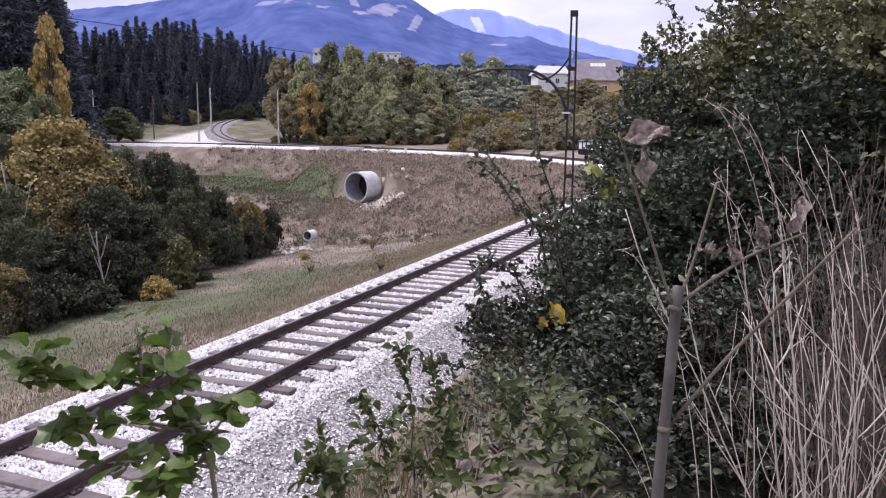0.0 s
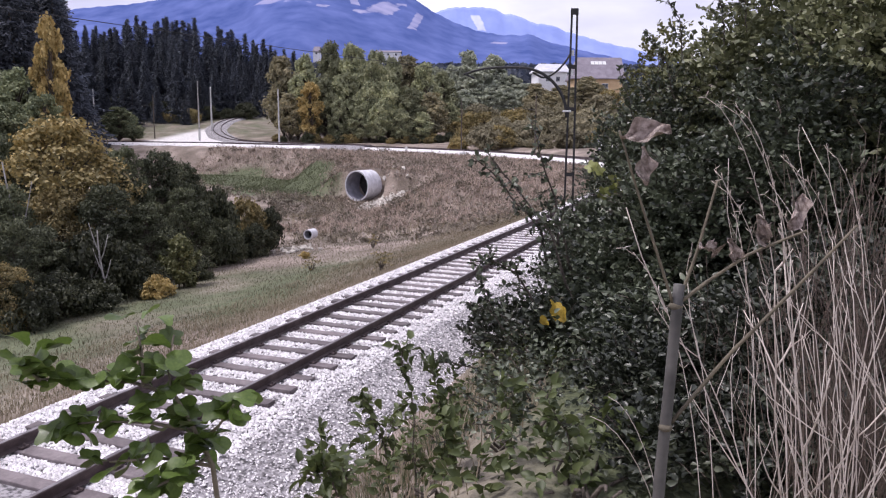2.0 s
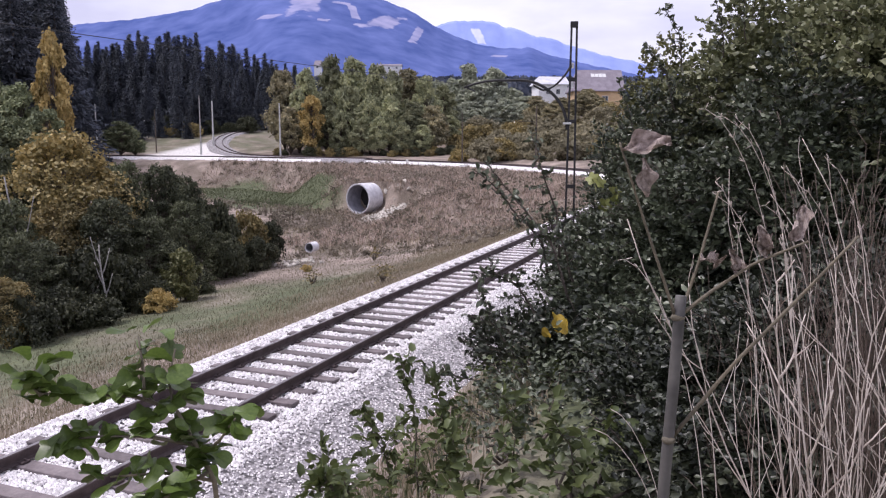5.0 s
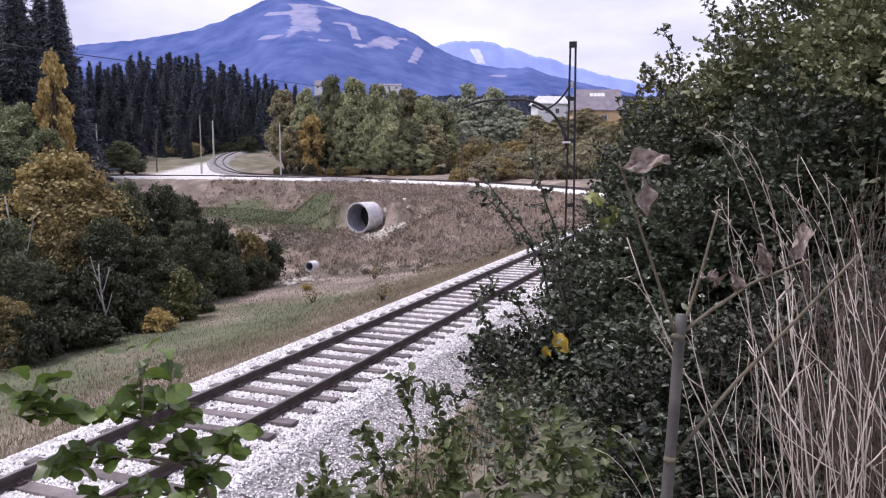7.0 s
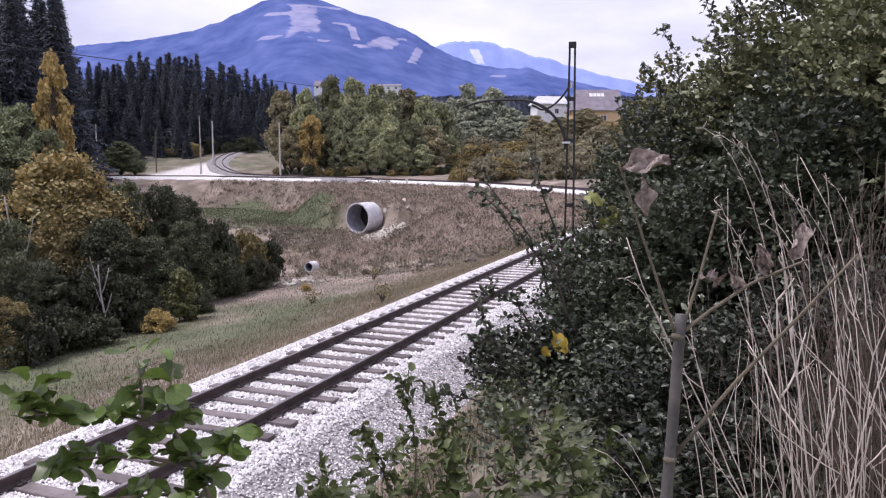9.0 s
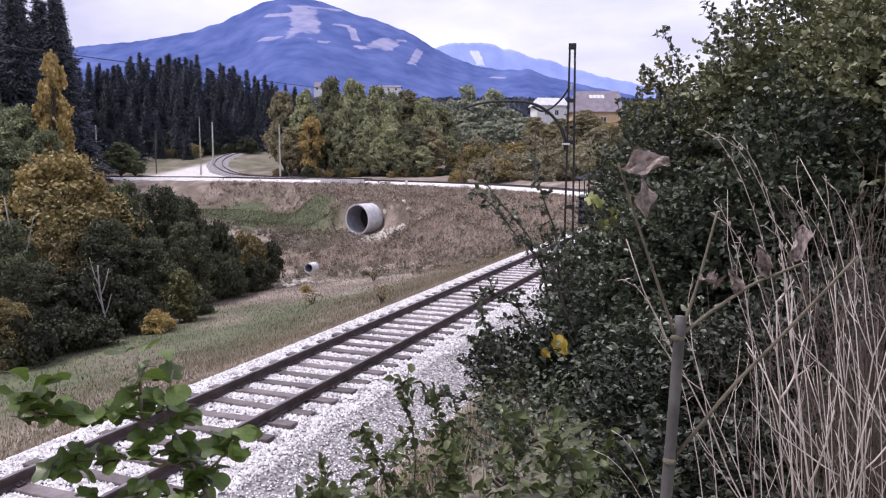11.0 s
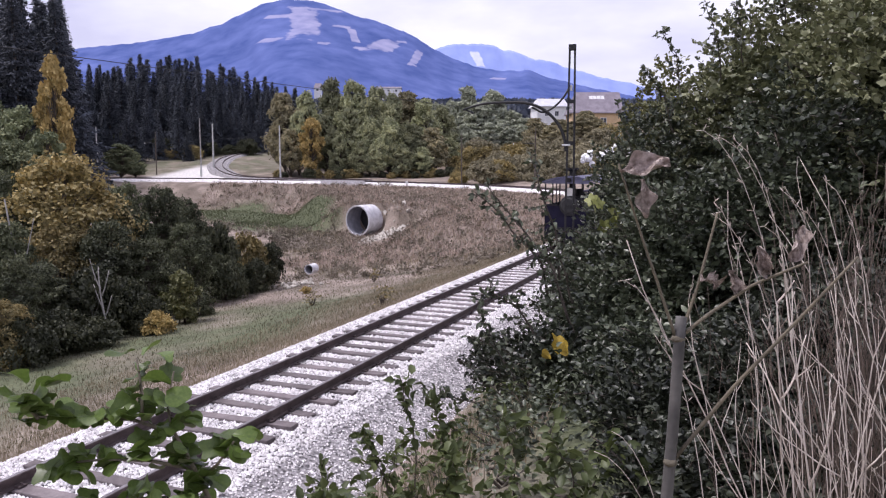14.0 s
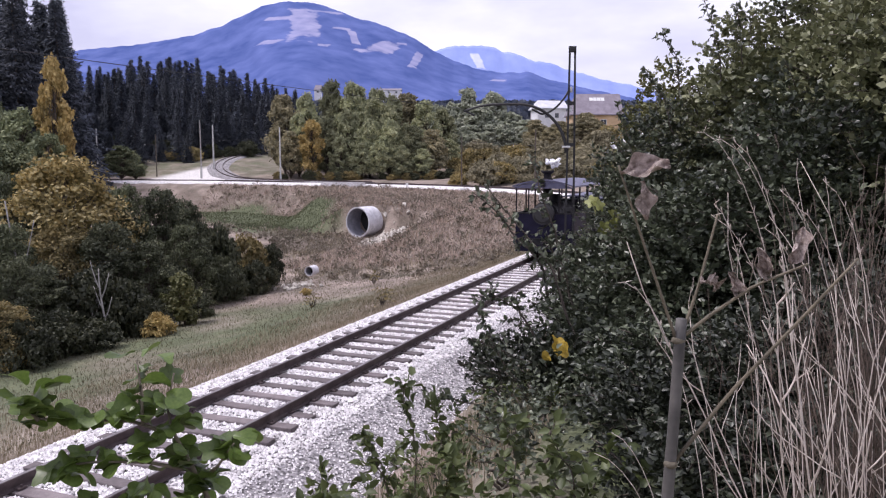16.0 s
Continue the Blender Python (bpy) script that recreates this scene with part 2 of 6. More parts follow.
def leaf_arrays(pts, ways, size, rng, width=0.5, droop=0.3):
    """Folded leaf blades at pts that point along ways: four faces each."""
    n = len(pts)
    w = unit(ways + rng.normal(0, 0.35, (n, 3)))
    side = unit(np.cross(w, rng.normal(0, 1, (n, 3)) + np.array([0, 0, 1.2])))
    up = np.cross(side, w)
    L = size * rng.uniform(0.65, 1.3, n)[:, None]
    a = pts
    m1 = pts + w * L * 0.3 - up * L * 0.04
    m2 = pts + w * L * 0.68 - up * L * droop * 0.25
    tip = pts + w * L - up * L * droop * 0.7
    fold = up * L * 0.14
    v = np.stack([a, m1 + side * L * width * 0.48 + fold, m2 + side * L * width * 0.36 + fold, tip,
                  m2 - side * L * width * 0.36 + fold, m1 - side * L * width * 0.48 + fold, m1, m2], 1)
    base = (np.arange(n) * 8)[:, None]
    tri = np.array([[0, 6, 1], [7, 3, 2], [0, 5, 6], [4, 3, 7]])
    qd = np.array([[6, 7, 2, 1], [5, 4, 7, 6]])
    return v.reshape(-1, 3), (base[:, :, None] + tri[None]).reshape(-1, 3), (base[:, :, None] + qd[None]).reshape(-1, 4)


def simple_leaf_arrays(pts, ways, size, rng, width=0.55):
    """Cheap folded clumps: two triangles each."""
    n = len(pts)
    w = unit(ways + rng.normal(0, 0.4, (n, 3)))
    side = unit(np.cross(w, rng.normal(0, 1, (n, 3)) + np.array([0, 0, 0.8])))
    up = np.cross(side, w)
    L = size * rng.uniform(0.6, 1.4, n)[:, None]
    v = np.stack([pts, pts + w * L * 0.5 + side * L * width * 0.5 + up * L * 0.1, pts + w * L, pts + w * L * 0.5 - side * L * width * 0.5 + up * L * 0.1], 1)
    base = (np.arange(n) * 4)[:, None]
    tri = np.array([[0, 2, 1], [0, 3, 2]])
    return v.reshape(-1, 3), (base[:, :, None] + tri[None]).reshape(-1, 3), np.zeros((0, 4), int)


def mesh_np(name, v, tris, quads, mat, parent=None, label=""):
    """A mesh straight from arrays."""
    me = bpy.data.meshes.new(name)
    me.vertices.add(len(v))
    me.vertices.foreach_set("co", np.asarray(v, np.float32).ravel())
    loops = np.concatenate([tris.ravel(), quads.ravel()]).astype(np.int32)
    me.loops.add(len(loops))
    me.loops.foreach_set("vertex_index", loops)
    me.polygons.add(len(tris) + len(quads))
    me.polygons.foreach_set("loop_start", np.concatenate([np.arange(len(tris)) * 3, len(tris) * 3 + np.arange(len(quads)) * 4]).astype(np.int32))
    me.update(calc_edges=True)
    me.materials.append(mat)
    ob = new(name, me)
    if parent:
        ob.parent = parent
    if label:
        tagged(ob, label)
    return ob


def thing(name, label, category, at=(0, 0, 0), turn=0.0, group="", kind=""):
    e = new(name)
    e.matrix_world = pose(*at, 0, 0, turn)
    return tagged(e, label, category, group, kind)


# ---- the line of the railway: a straight, then a long bend to the far side of the valley ----
NEAR = Vector((-0.33, 19.46))
AZ = radians(21.5)
STRAIGHT = 45.0
RADIUS = 50.0
BEND = radians(101.5)
END = STRAIGHT + RADIUS * BEND


def plan(s):
    """Point, heading (radians, clockwise from +y) and rail level at s metres along the line."""
    s = float(s)
    d = Vector((math.sin(AZ), math.cos(AZ)))
    if s <= STRAIGHT:
        p, a = NEAR + d * s, AZ
    else:
        c = NEAR + d * STRAIGHT + RADIUS * Vector((-math.cos(AZ), math.sin(AZ)))
        a = AZ - min(s - STRAIGHT, RADIUS * BEND) / RADIUS
        p = c + RADIUS * Vector((math.cos(a), -math.sin(a)))
        if s > END:
            p = p + (s - END) * Vector((math.sin(a), math.cos(a)))
    k = min(1, max(0, (s - 22) / 60))
    z = 0.5 * k * k * (3 - 2 * k) + 0.012 * max(0, s - 82)
    return p.x, p.y, a, min(z, 1.35)


S_LIST = np.arange(-60, 190, 1.0)
LINE = np.array([plan(s) for s in S_LIST])


def smooth(a, b, x):
    t = np.clip((x - a) / (b - a), 0, 1)
    return t * t * (3 - 2 * t)


def wave(x, y, f, seed=0.0):
    return (np.sin(x * f + 1.3 * np.sin(y * f * 0.7 + seed)) + np.sin(y * f * 1.3 + seed + 1.7 * np.sin(x * f * 0.6))) * 0.5


def land(x, y):
    """Height of the ground."""
    x, y = np.atleast_1d(np.asarray(x, float)), np.atleast_1d(np.asarray(y, float))
    D = np.empty(len(x))
    W = np.empty(len(x))
    Z = np.empty(len(x))
    SS = np.empty(len(x))
    for i in range(0, len(x), 20000):
        dx = x[i:i + 20000, None] - LINE[None, :, 0]
        dy = y[i:i + 20000, None] - LINE[None, :, 1]
        k = np.argmin(dx * dx + dy * dy, 1)
        r = np.arange(len(k))
        a = LINE[k, 2]
        W[i:i + 20000] = -dx[r, k] * np.cos(a) + dy[r, k] * np.sin(a)
        D[i:i + 20000] = np.hypot(dx[r, k], dy[r, k])
        Z[i:i + 20000] = LINE[k, 3]
        SS[i:i + 20000] = S_LIST[k]
    bed = Z - 0.42
    slope_near = 4.3 * (1 - np.exp(-np.maximum(0, D - 2.4) / 11))
    brink = np.interp(SS, [60, 121, 134], [17, 17, 3.5])
    slope_far = 1.1 * (1 - np.exp(-np.maximum(0, D - 2.4) / 9)) + 3.4 * smooth(brink, brink + np.interp(SS, [60, 121, 134], [12, 12, 9]), D)
    along = smooth(36, 62, SS)
    inner = bed - 0.25 * smooth(1.6, 2.6, D) - slope_near * (1 - along) - slope_far * along
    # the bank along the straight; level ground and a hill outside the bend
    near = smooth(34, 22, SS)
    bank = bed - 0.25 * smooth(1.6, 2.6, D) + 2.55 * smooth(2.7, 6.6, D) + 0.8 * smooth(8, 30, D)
    hill = bed - 0.25 * smooth(1.6, 3, D) + 0.9 * smooth(5, 12, D) + 12 * smooth(14, 95, D) * smooth(-40, 25, x) + 3.0 * smooth(20, 110, D)
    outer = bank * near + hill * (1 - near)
    yard = smooth(105, 128, SS)
    outer = outer * (1 - yard) + yard * (bed + 0.22 + 5.2 * smooth(9, 62, D) + 3.0 * smooth(60, 120, D))
    z = np.where(W > 0, inner, outer)
    # fill over the culvert
    a, c = (x + 9.7) * 0.6 + (y - 86.5) * 0.8, (x + 9.7) * 0.8 - (y - 86.5) * 0.6
    z = z + np.maximum(0, -0.72 - z) * smooth(1.7, 3.2, a) * smooth(13, 3.5, np.abs(c)) * smooth(26, 12, a)
    z = z - np.maximum(0, z + 4.5) * smooth(2.5, 2.2, a) * smooth(-6, -1.5, a) * smooth(2.5, 1.75, np.abs(c))
    # wooded side of the valley
    z = z + 9 * smooth(-52, -120, x) * smooth(5, 60, D) + 1.6 * smooth(-24, -48, x) * smooth(8, 30, D)
    z = z + wave(x, y, 0.35) * 0.12 * smooth(4, 9, D) + wave(x, y, 0.05, 2) * 0.5 * smooth(12, 40, D)
    return z


def land1(x, y):
    return float(land([x], [y])[0])


# ---- ground ----
def ground_colours():
    m = bpy.data.materials.new("meadow ground")
    m.use_nodes = True
    n, l = m.node_tree.nodes, m.node_tree.links
    b = n["Principled BSDF"]
    b.inputs["Roughness"].default_value = 0.95
    tc = n.new("ShaderNodeTexCoord")

    def noise_at(scale, detail=6):
        t = n.new("ShaderNodeTexNoise")
        t.inputs["Scale"].default_value, t.inputs["Detail"].default_value = scale, detail
        l.new(tc.outputs["Object"], t.inputs["Vector"])
        return t.outputs["Fac"]

    def ramp(fac, stops):
        r = n.new("ShaderNodeValToRGB")
        e = r.color_ramp.elements
        e[0].position, e[0].color = stops[0][0], (*stops[0][1], 1)
        e[1].position, e[1].color = stops[-1][0], (*stops[-1][1], 1)
        for p, c in stops[1:-1]:
            e.new(p).color = (*c, 1)
        l.new(fac, r.inputs["Fac"])
        return r.outputs["Color"]

    def mix(fac, a, c):
        x = n.new("ShaderNodeMix")
        x.data_type = "RGBA"
        l.new(fac, x.inputs["Factor"])
        l.new(a, x.inputs["A"])
        l.new(c, x.inputs["B"])
        return x.outputs["Result"]

    dry = ramp(noise_at(0.35), [(0.3, (0.12, 0.095, 0.075)), (0.5, (0.23, 0.185, 0.155)), (0.7, (0.38, 0.31, 0.27))])
    green = ramp(noise_at(0.9), [(0.3, (0.075, 0.088, 0.045)), (0.7, (0.125, 0.14, 0.075))])
    at = n.new("ShaderNodeAttribute")
    at.attribute_name = "green"
    patch = n.new("ShaderNodeMath")
    patch.operation, patch.use_clamp = "MULTIPLY_ADD", True
    l.new(noise_at(0.22, 5), patch.inputs[0])
    patch.inputs[1].default_value = 2.2
    lift = n.new("ShaderNodeMath")
    lift.operation = "MULTIPLY_ADD"
    l.new(at.outputs["Fac"], lift.inputs[0])
    lift.inputs[1].default_value, lift.inputs[2].default_value = 1.4, -1.28
    l.new(lift.outputs["Value"], patch.inputs[2])
    c = mix(patch.outputs["Value"], dry, green)
    gv = n.new("ShaderNodeAttribute")
    gv.attribute_name = "gravel"
    stone = ramp(noise_at(3.0), [(0.3, (0.52, 0.50, 0.49)), (0.7, (0.80, 0.77, 0.76))])
    c = mix(gv.outputs["Fac"], c, stone)
    h = n.new("ShaderNodeHueSaturation")
    mr = n.new("ShaderNodeMapRange")
    mr.inputs["To Min"].default_value, mr.inputs["To Max"].default_value = 0.5, 1.5
    l.new(noise_at(7.0, 8), mr.inputs["Value"])
    l.new(c, h.inputs["Color"])
    l.new(mr.outputs["Result"], h.inputs["Value"])
    l.new(h.outputs["Color"], b.inputs["Base Color"])
    bp = n.new("ShaderNodeBump")
    bp.inputs["Strength"].default_value, bp.inputs["Distance"].default_value = 0.8, 0.12
    l.new(noise_at(5.0, 8), bp.inputs["Height"])
    l.new(bp.outputs["Normal"], b.inputs["Normal"])
    return m


def green_patch(x, y):
    """Where the meadow below the far track stays green."""
    a, c = ((x + 26) * 0.66 - (y - 106) * 0.75) / 21, ((x + 26) * 0.75 + (y - 106) * 0.66) / 9
    return smooth(1.2, 0.55, np.hypot(a, c) + 0.18 * wave(x, y, 0.5, 3))


def build_ground():
    ang = np.radians(np.concatenate([np.arange(-46, 46, 0.3), np.arange(46, 314, 4.0)]))
    rad = np.concatenate([[0.001], 0.6 * (4600 / 0.6) ** (np.linspace(0, 1, 480))])
    A, Rr = np.meshgrid(ang, rad)
    x, y = (Rr * np.sin(A)).ravel() + 0.2, (Rr * np.cos(A)).ravel() - 0.3
    z = land(x, y)
    far = smooth(600, 1500, np.hypot(x, y))
    z = z * (1 - far) + far * 8
    n, k = len(ang), len(rad)
    i = np.arange(k - 1)[:, None] * n + np.arange(n)[None]
    j = np.arange(k - 1)[:, None] * n + (np.arange(n)[None] + 1) % n
    quads = np.stack([i, i + n, j + n, j], -1).reshape(-1, 4)
    g = mesh_np("ground", np.stack([x, y, z], 1), np.zeros((0, 3), int), quads, ground_colours())
    g.data.polygons.foreach_set("use_smooth", [True] * len(g.data.polygons))
    # green meadow in the hollow and dark turf under the trees; gravel yard beyond the bend
    gr = green_patch(x, y) * 1.25 + smooth(150, 220, np.hypot(x, y)) * 0.7 + smooth(-14, -26, x) * smooth(70, 50, y) * 0.6
    gr = np.maximum(gr, 0.75 * smooth(-0.5, 1.5, x) * smooth(26, 12, y))
    across = -(x - NEAR.x) * math.cos(AZ) + (y - NEAR.y) * math.sin(AZ)
    gr = np.maximum(gr, 0.72 * smooth(5, 10, across) * smooth(50, 34, y))
    gr = np.maximum(gr, 0.5 * smooth(146, 156, y) * smooth(-30, -36, x))
    gv = np.zeros(len(x))
    m = (x > -75) & (x < -8) & (y > 120) & (y < 175)
    back = 148 + 165 * np.clip(x / np.maximum(y, 1) + 0.375, 0, 0.1)
    inside = smooth(0, -3, x - np.interp(y, [133, 138, 146, 156, 167], [-20, -31, -39, -45, -47]))
    gv[m] = (smooth(-72, -60, x) * smooth(-22, -34, x) * smooth(131, 134, y) * smooth(2, -2, y - back) * smooth(-0.40, -0.37, x / np.maximum(y, 1)) * inside)[m]
    for name, val in (("green", np.clip(gr, 0, 1)), ("gravel", gv)):
        at = g.data.attributes.new(name, "FLOAT", "POINT")
        at.data.foreach_set("value", val.astype(np.float32))
    tagged(g, "dry autumn meadow sloping into a shallow valley", "ground", kind="structure")


build_ground()


# ---- railway: ballast bed, sleepers, rails ----
def sweep(name, s0, s1, step, profile, mat, parent=None, label="", shift=0.0, closed=True):
    """A profile of (lateral, height) pairs drawn along the line."""
    ss = np.arange(s0, s1 + step * 0.5, step)
    V, F, n = [], [], len(profile)
    for s in ss:
        x, y, a, z = plan(s)
        for w, h in profile:
            w += shift
            V.append((x - w * math.cos(a), y + w * math.sin(a), z + h))
    m = n if closed else n - 1
    for i in range(len(ss) - 1):
        for k in range(m):
            F.append((i * n + k, i * n + (k + 1) % n, (i + 1) * n + (k + 1) % n, (i + 1) * n + k))
    if closed:
        F += [tuple(range(n))[::-1], tuple((len(ss) - 1) * n + k for k in range(n))]
    return obj(name, V, F, mat, parent, label)


BED = [(-3.3, -0.9), (-2.75, -0.62), (-1.65, -0.2), (1.65, -0.2), (2.3, -0.5), (2.9, -0.9)]
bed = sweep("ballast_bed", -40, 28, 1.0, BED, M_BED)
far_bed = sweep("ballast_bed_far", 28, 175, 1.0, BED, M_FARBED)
tagged(far_bed, "bright white crushed stone bed of the far track", "ballast", kind="structure")
tagged(bed, "bed of white crushed stone under the rails", "ballast", kind="structure")

track = thing("railway_track", "single railway track of rusty rails on grey timber sleepers", "railway track", kind="structure")
HEAD = [(-0.062, -0.15), (0.062, -0.15), (0.062, -0.138), (0.012, -0.12), (0.012, -0.045), (0.035, -0.035), (0.035, -0.004), (0.025, 0.0),
        (-0.025, 0.0), (-0.035, -0.004), (-0.035, -0.035), (-0.012, -0.045), (-0.012, -0.12), (-0.062, -0.138)]
for side in (-0.752, 0.752):
    r = sweep("rail", -40, 175, 1.5, HEAD, M_RAIL, track, "rust-brown steel rail", shift=side)
    top = sweep("running_surface", -40, 175, 1.5, [(-0.026, 0.0005), (0.026, 0.0005), (0.026, 0.004), (-0.026, 0.004)], M_RAILTOP, r, "worn grey rail head", shift=side)


SLEEPERS = []


def build_sleepers():
    bm = box(bmesh.new(), -1.25, 1.25, -0.105, 0.105, -0.30, -0.15, 0.012)
    first = part("sleeper", bm, M_SLEEPER, track)
    first.matrix_world = pose(0, 0, -50)
    bm = bmesh.new()
    for w in (-0.752, 0.752):
        for sgn in (-1, 1):
            box(bm, w + sgn * 0.075 - 0.05, w + sgn * 0.075 + 0.05, -0.06, 0.06, -0.152, -0.118, 0.008)
            rod(bm, (w + sgn * 0.1, 0, -0.12), (w + sgn * 0.1, 0, -0.085), 0.018, 0.014, 6)
    clip = part("rail_fastening", bm, M_RAIL)
    me_s, me_c = first.data, clip.data
    bpy.data.objects.remove(first)
    bpy.data.objects.remove(clip)
    rng = np.random.default_rng(3)
    s = -14.0
    while s < 150:
        SLEEPERS.append(s)
        x, y, a, z = plan(s)
        o = new("sleeper", me_s)
        o.parent = track
        o.matrix_world = pose(x + rng.normal(0, 0.02), y, z + rng.normal(0, 0.006), rng.normal(0, 1.0), rng.normal(0, 0.4), -math.degrees(a) + rng.normal(0, 0.8))
        if s < 22:
            c = new("rail_fastening", me_c)
            c.parent = o
        s += 0.62 + rng.normal(0, 0.01)


build_sleepers()


def build_ballast():
    """Loose stones on the bed and its shoulders, none on the sleepers and rails."""
    rng = np.random.default_rng(11)
    n = 165000
    s = -12 + 42 * rng.random(n) ** 1.3
    w = rng.uniform(-3.2, 2.5, n)
    d = np.array([math.sin(AZ), math.cos(AZ)])
    lft = np.array([-math.cos(AZ), math.sin(AZ)])
    xy = np.array(NEAR)[None] + s[:, None] * d + w[:, None] * lft
    z = np.interp(w, [-3.3, -2.75, -1.65, 1.65, 2.3, 2.9], [-0.9, -0.62, -0.2, -0.2, -0.5, -0.9])
    near = np.abs(s[:, None] - np.array([v for v in SLEEPERS if v < 34])[None]).min(1)
    on_sleeper = (near < 0.118) & (np.abs(w) < 1.28)
    keep = ~on_sleeper & (np.abs(np.abs(w) - 0.752) > 0.075)
    crib = (np.abs(w) < 1.5)
    z = z + np.where(crib, 0.03 * np.clip((near - 0.1) / 0.2, 0, 1), 0) + rng.uniform(-0.012, 0.014, n)
    size = rng.uniform(0.015, 0.031, n)
    keep &= ~((w < -1.75) & (rng.random(n) < 0.5))
    size = np.where(w < -1.75, size * 0.74, size)
    P, size = np.c_[xy, z][keep], size[keep]
    n = len(P)
    ring = np.array([[1, 0, 0.1], [0.1, 0.9, 0], [-0.95, 0.1, 0.1], [-0.1, -0.95, 0], [0.45, 0.3, 0.85], [-0.4, -0.25, 0.95]])
    ang = rng.uniform(0, 6.28, n)
    c, sn = np.cos(ang), np.sin(ang)
    V = np.broadcast_to(ring, (n, 6, 3)) + rng.normal(0, 0.2, (n, 6, 3))
    V = np.stack([V[..., 0] * c[:, None] - V[..., 1] * sn[:, None], V[..., 0] * sn[:, None] + V[..., 1] * c[:, None], V[..., 2]], -1) * size[:, None, None] + P[:, None]
    f = np.array([[0, 1, 4], [1, 2, 5], [1, 5, 4], [2, 3, 5], [3, 0, 4], [3, 4, 5]])
    tri = ((np.arange(n) * 6)[:, None, None] + f[None]).reshape(-1, 3)
    o = mesh_np("ballast_stones", V.reshape(-1, 3), tri, np.zeros((0, 4), int), M_BALLAST)
    tagged(o, "loose white and grey crushed ballast stones", "ballast", kind="stuff")


build_ballast()


# ---- mountains behind the valley ----
def mountain_material(name, wood, wood2, pale, glow, patches):
    """Distant slope: forest in two haze-tinted tones with pale cleared runs, and a glow for the air; patches are (x, z,
    half width, half height, lean).
    """
    m = bpy.data.materials.new(name)
    m.use_nodes = True
    n, l = m.node_tree.nodes, m.node_tree.links
    b = n["Principled BSDF"]
    b.inputs["Roughness"].default_value = 1.0
    b.inputs["Specular IOR Level"].default_value = 0.0
    tc, ns, n2 = n.new("ShaderNodeTexCoord"), n.new("ShaderNodeTexNoise"), n.new("ShaderNodeTexNoise")
    ns.inputs["Scale"].default_value, ns.inputs["Detail"].default_value = 0.0045, 12
    n2.inputs["Scale"].default_value, n2.inputs["Detail"].default_value = 0.014, 6
    mp = n.new("ShaderNodeMapping")
    mp.inputs["Scale"].default_value = (1.2, 1.0, 1.0)
    l.new(tc.outputs["Object"], mp.inputs["Vector"])
    l.new(mp.outputs["Vector"], ns.inputs["Vector"])
    l.new(tc.outputs["Object"], n2.inputs["Vector"])
    r = n.new("ShaderNodeValToRGB")
    r.color_ramp.elements[0].position, r.color_ramp.elements[1].position = 0.36, 0.68
    r.color_ramp.elements[0].color, r.color_ramp.elements[1].color = (*wood, 1), (*wood2, 1)
    blend = n.new("ShaderNodeMix")
    blend.inputs["Factor"].default_value = 0.45
    l.new(ns.outputs["Fac"], blend.inputs["A"])
    l.new(n2.outputs["Fac"], blend.inputs["B"])
    l.new(blend.outputs["Result"], r.inputs["Fac"])
    colour = r.outputs["Color"]
    sep = n.new("ShaderNodeSeparateXYZ")
    l.new(tc.outputs["Object"], sep.inputs["Vector"])

    def math_node(op, a, c=None, d=None):
        k = n.new("ShaderNodeMath")
        k.operation = op
        for i, v in enumerate((a, c, d)):
            if v is None:
                continue
            if isinstance(v, (int, float)):
                k.inputs[i].default_value = v
            else:
                l.new(v, k.inputs[i])
        return k.outputs["Value"]

    wob = math_node("MULTIPLY", math_node("SUBTRACT", n2.outputs["Fac"], 0.5), 1.5)
    total = None
    for px, pz, hw, hh, lean in patches:
        dz = math_node("SUBTRACT", sep.outputs["Z"], pz)
        dx = math_node("SUBTRACT", math_node("SUBTRACT", sep.outputs["X"], px), math_node("MULTIPLY", dz, lean))
        q = math_node("MAXIMUM", math_node("ABSOLUTE", math_node("DIVIDE", dx, hw)), math_node("ABSOLUTE", math_node("DIVIDE", dz, hh)))
        f = math_node("SMOOTH_MIN", 1.0, math_node("MAXIMUM", 0.0, math_node("MULTIPLY", math_node("SUBTRACT", math_node("ADD", 1.0, wob), q), 5.0)), 0.1)
        total = f if total is None else math_node("MAXIMUM", total, f)
    if total is not None:
        mx = n.new("ShaderNodeMix")
        mx.data_type = "RGBA"
        l.new(math_node("MULTIPLY", total, math_node("ADD", 0.1, math_node("MULTIPLY", n2.outputs["Fac"], 1.0))), mx.inputs["Factor"])
        l.new(colour, mx.inputs["A"])
        mx.inputs["B"].default_value = (*pale, 1)
        colour = mx.outputs["Result"]
    l.new(colour, b.inputs["Base Color"])
    # Emission imitates haze in front of the slope, which is no light source.
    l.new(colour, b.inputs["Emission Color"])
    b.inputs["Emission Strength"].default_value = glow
    return m


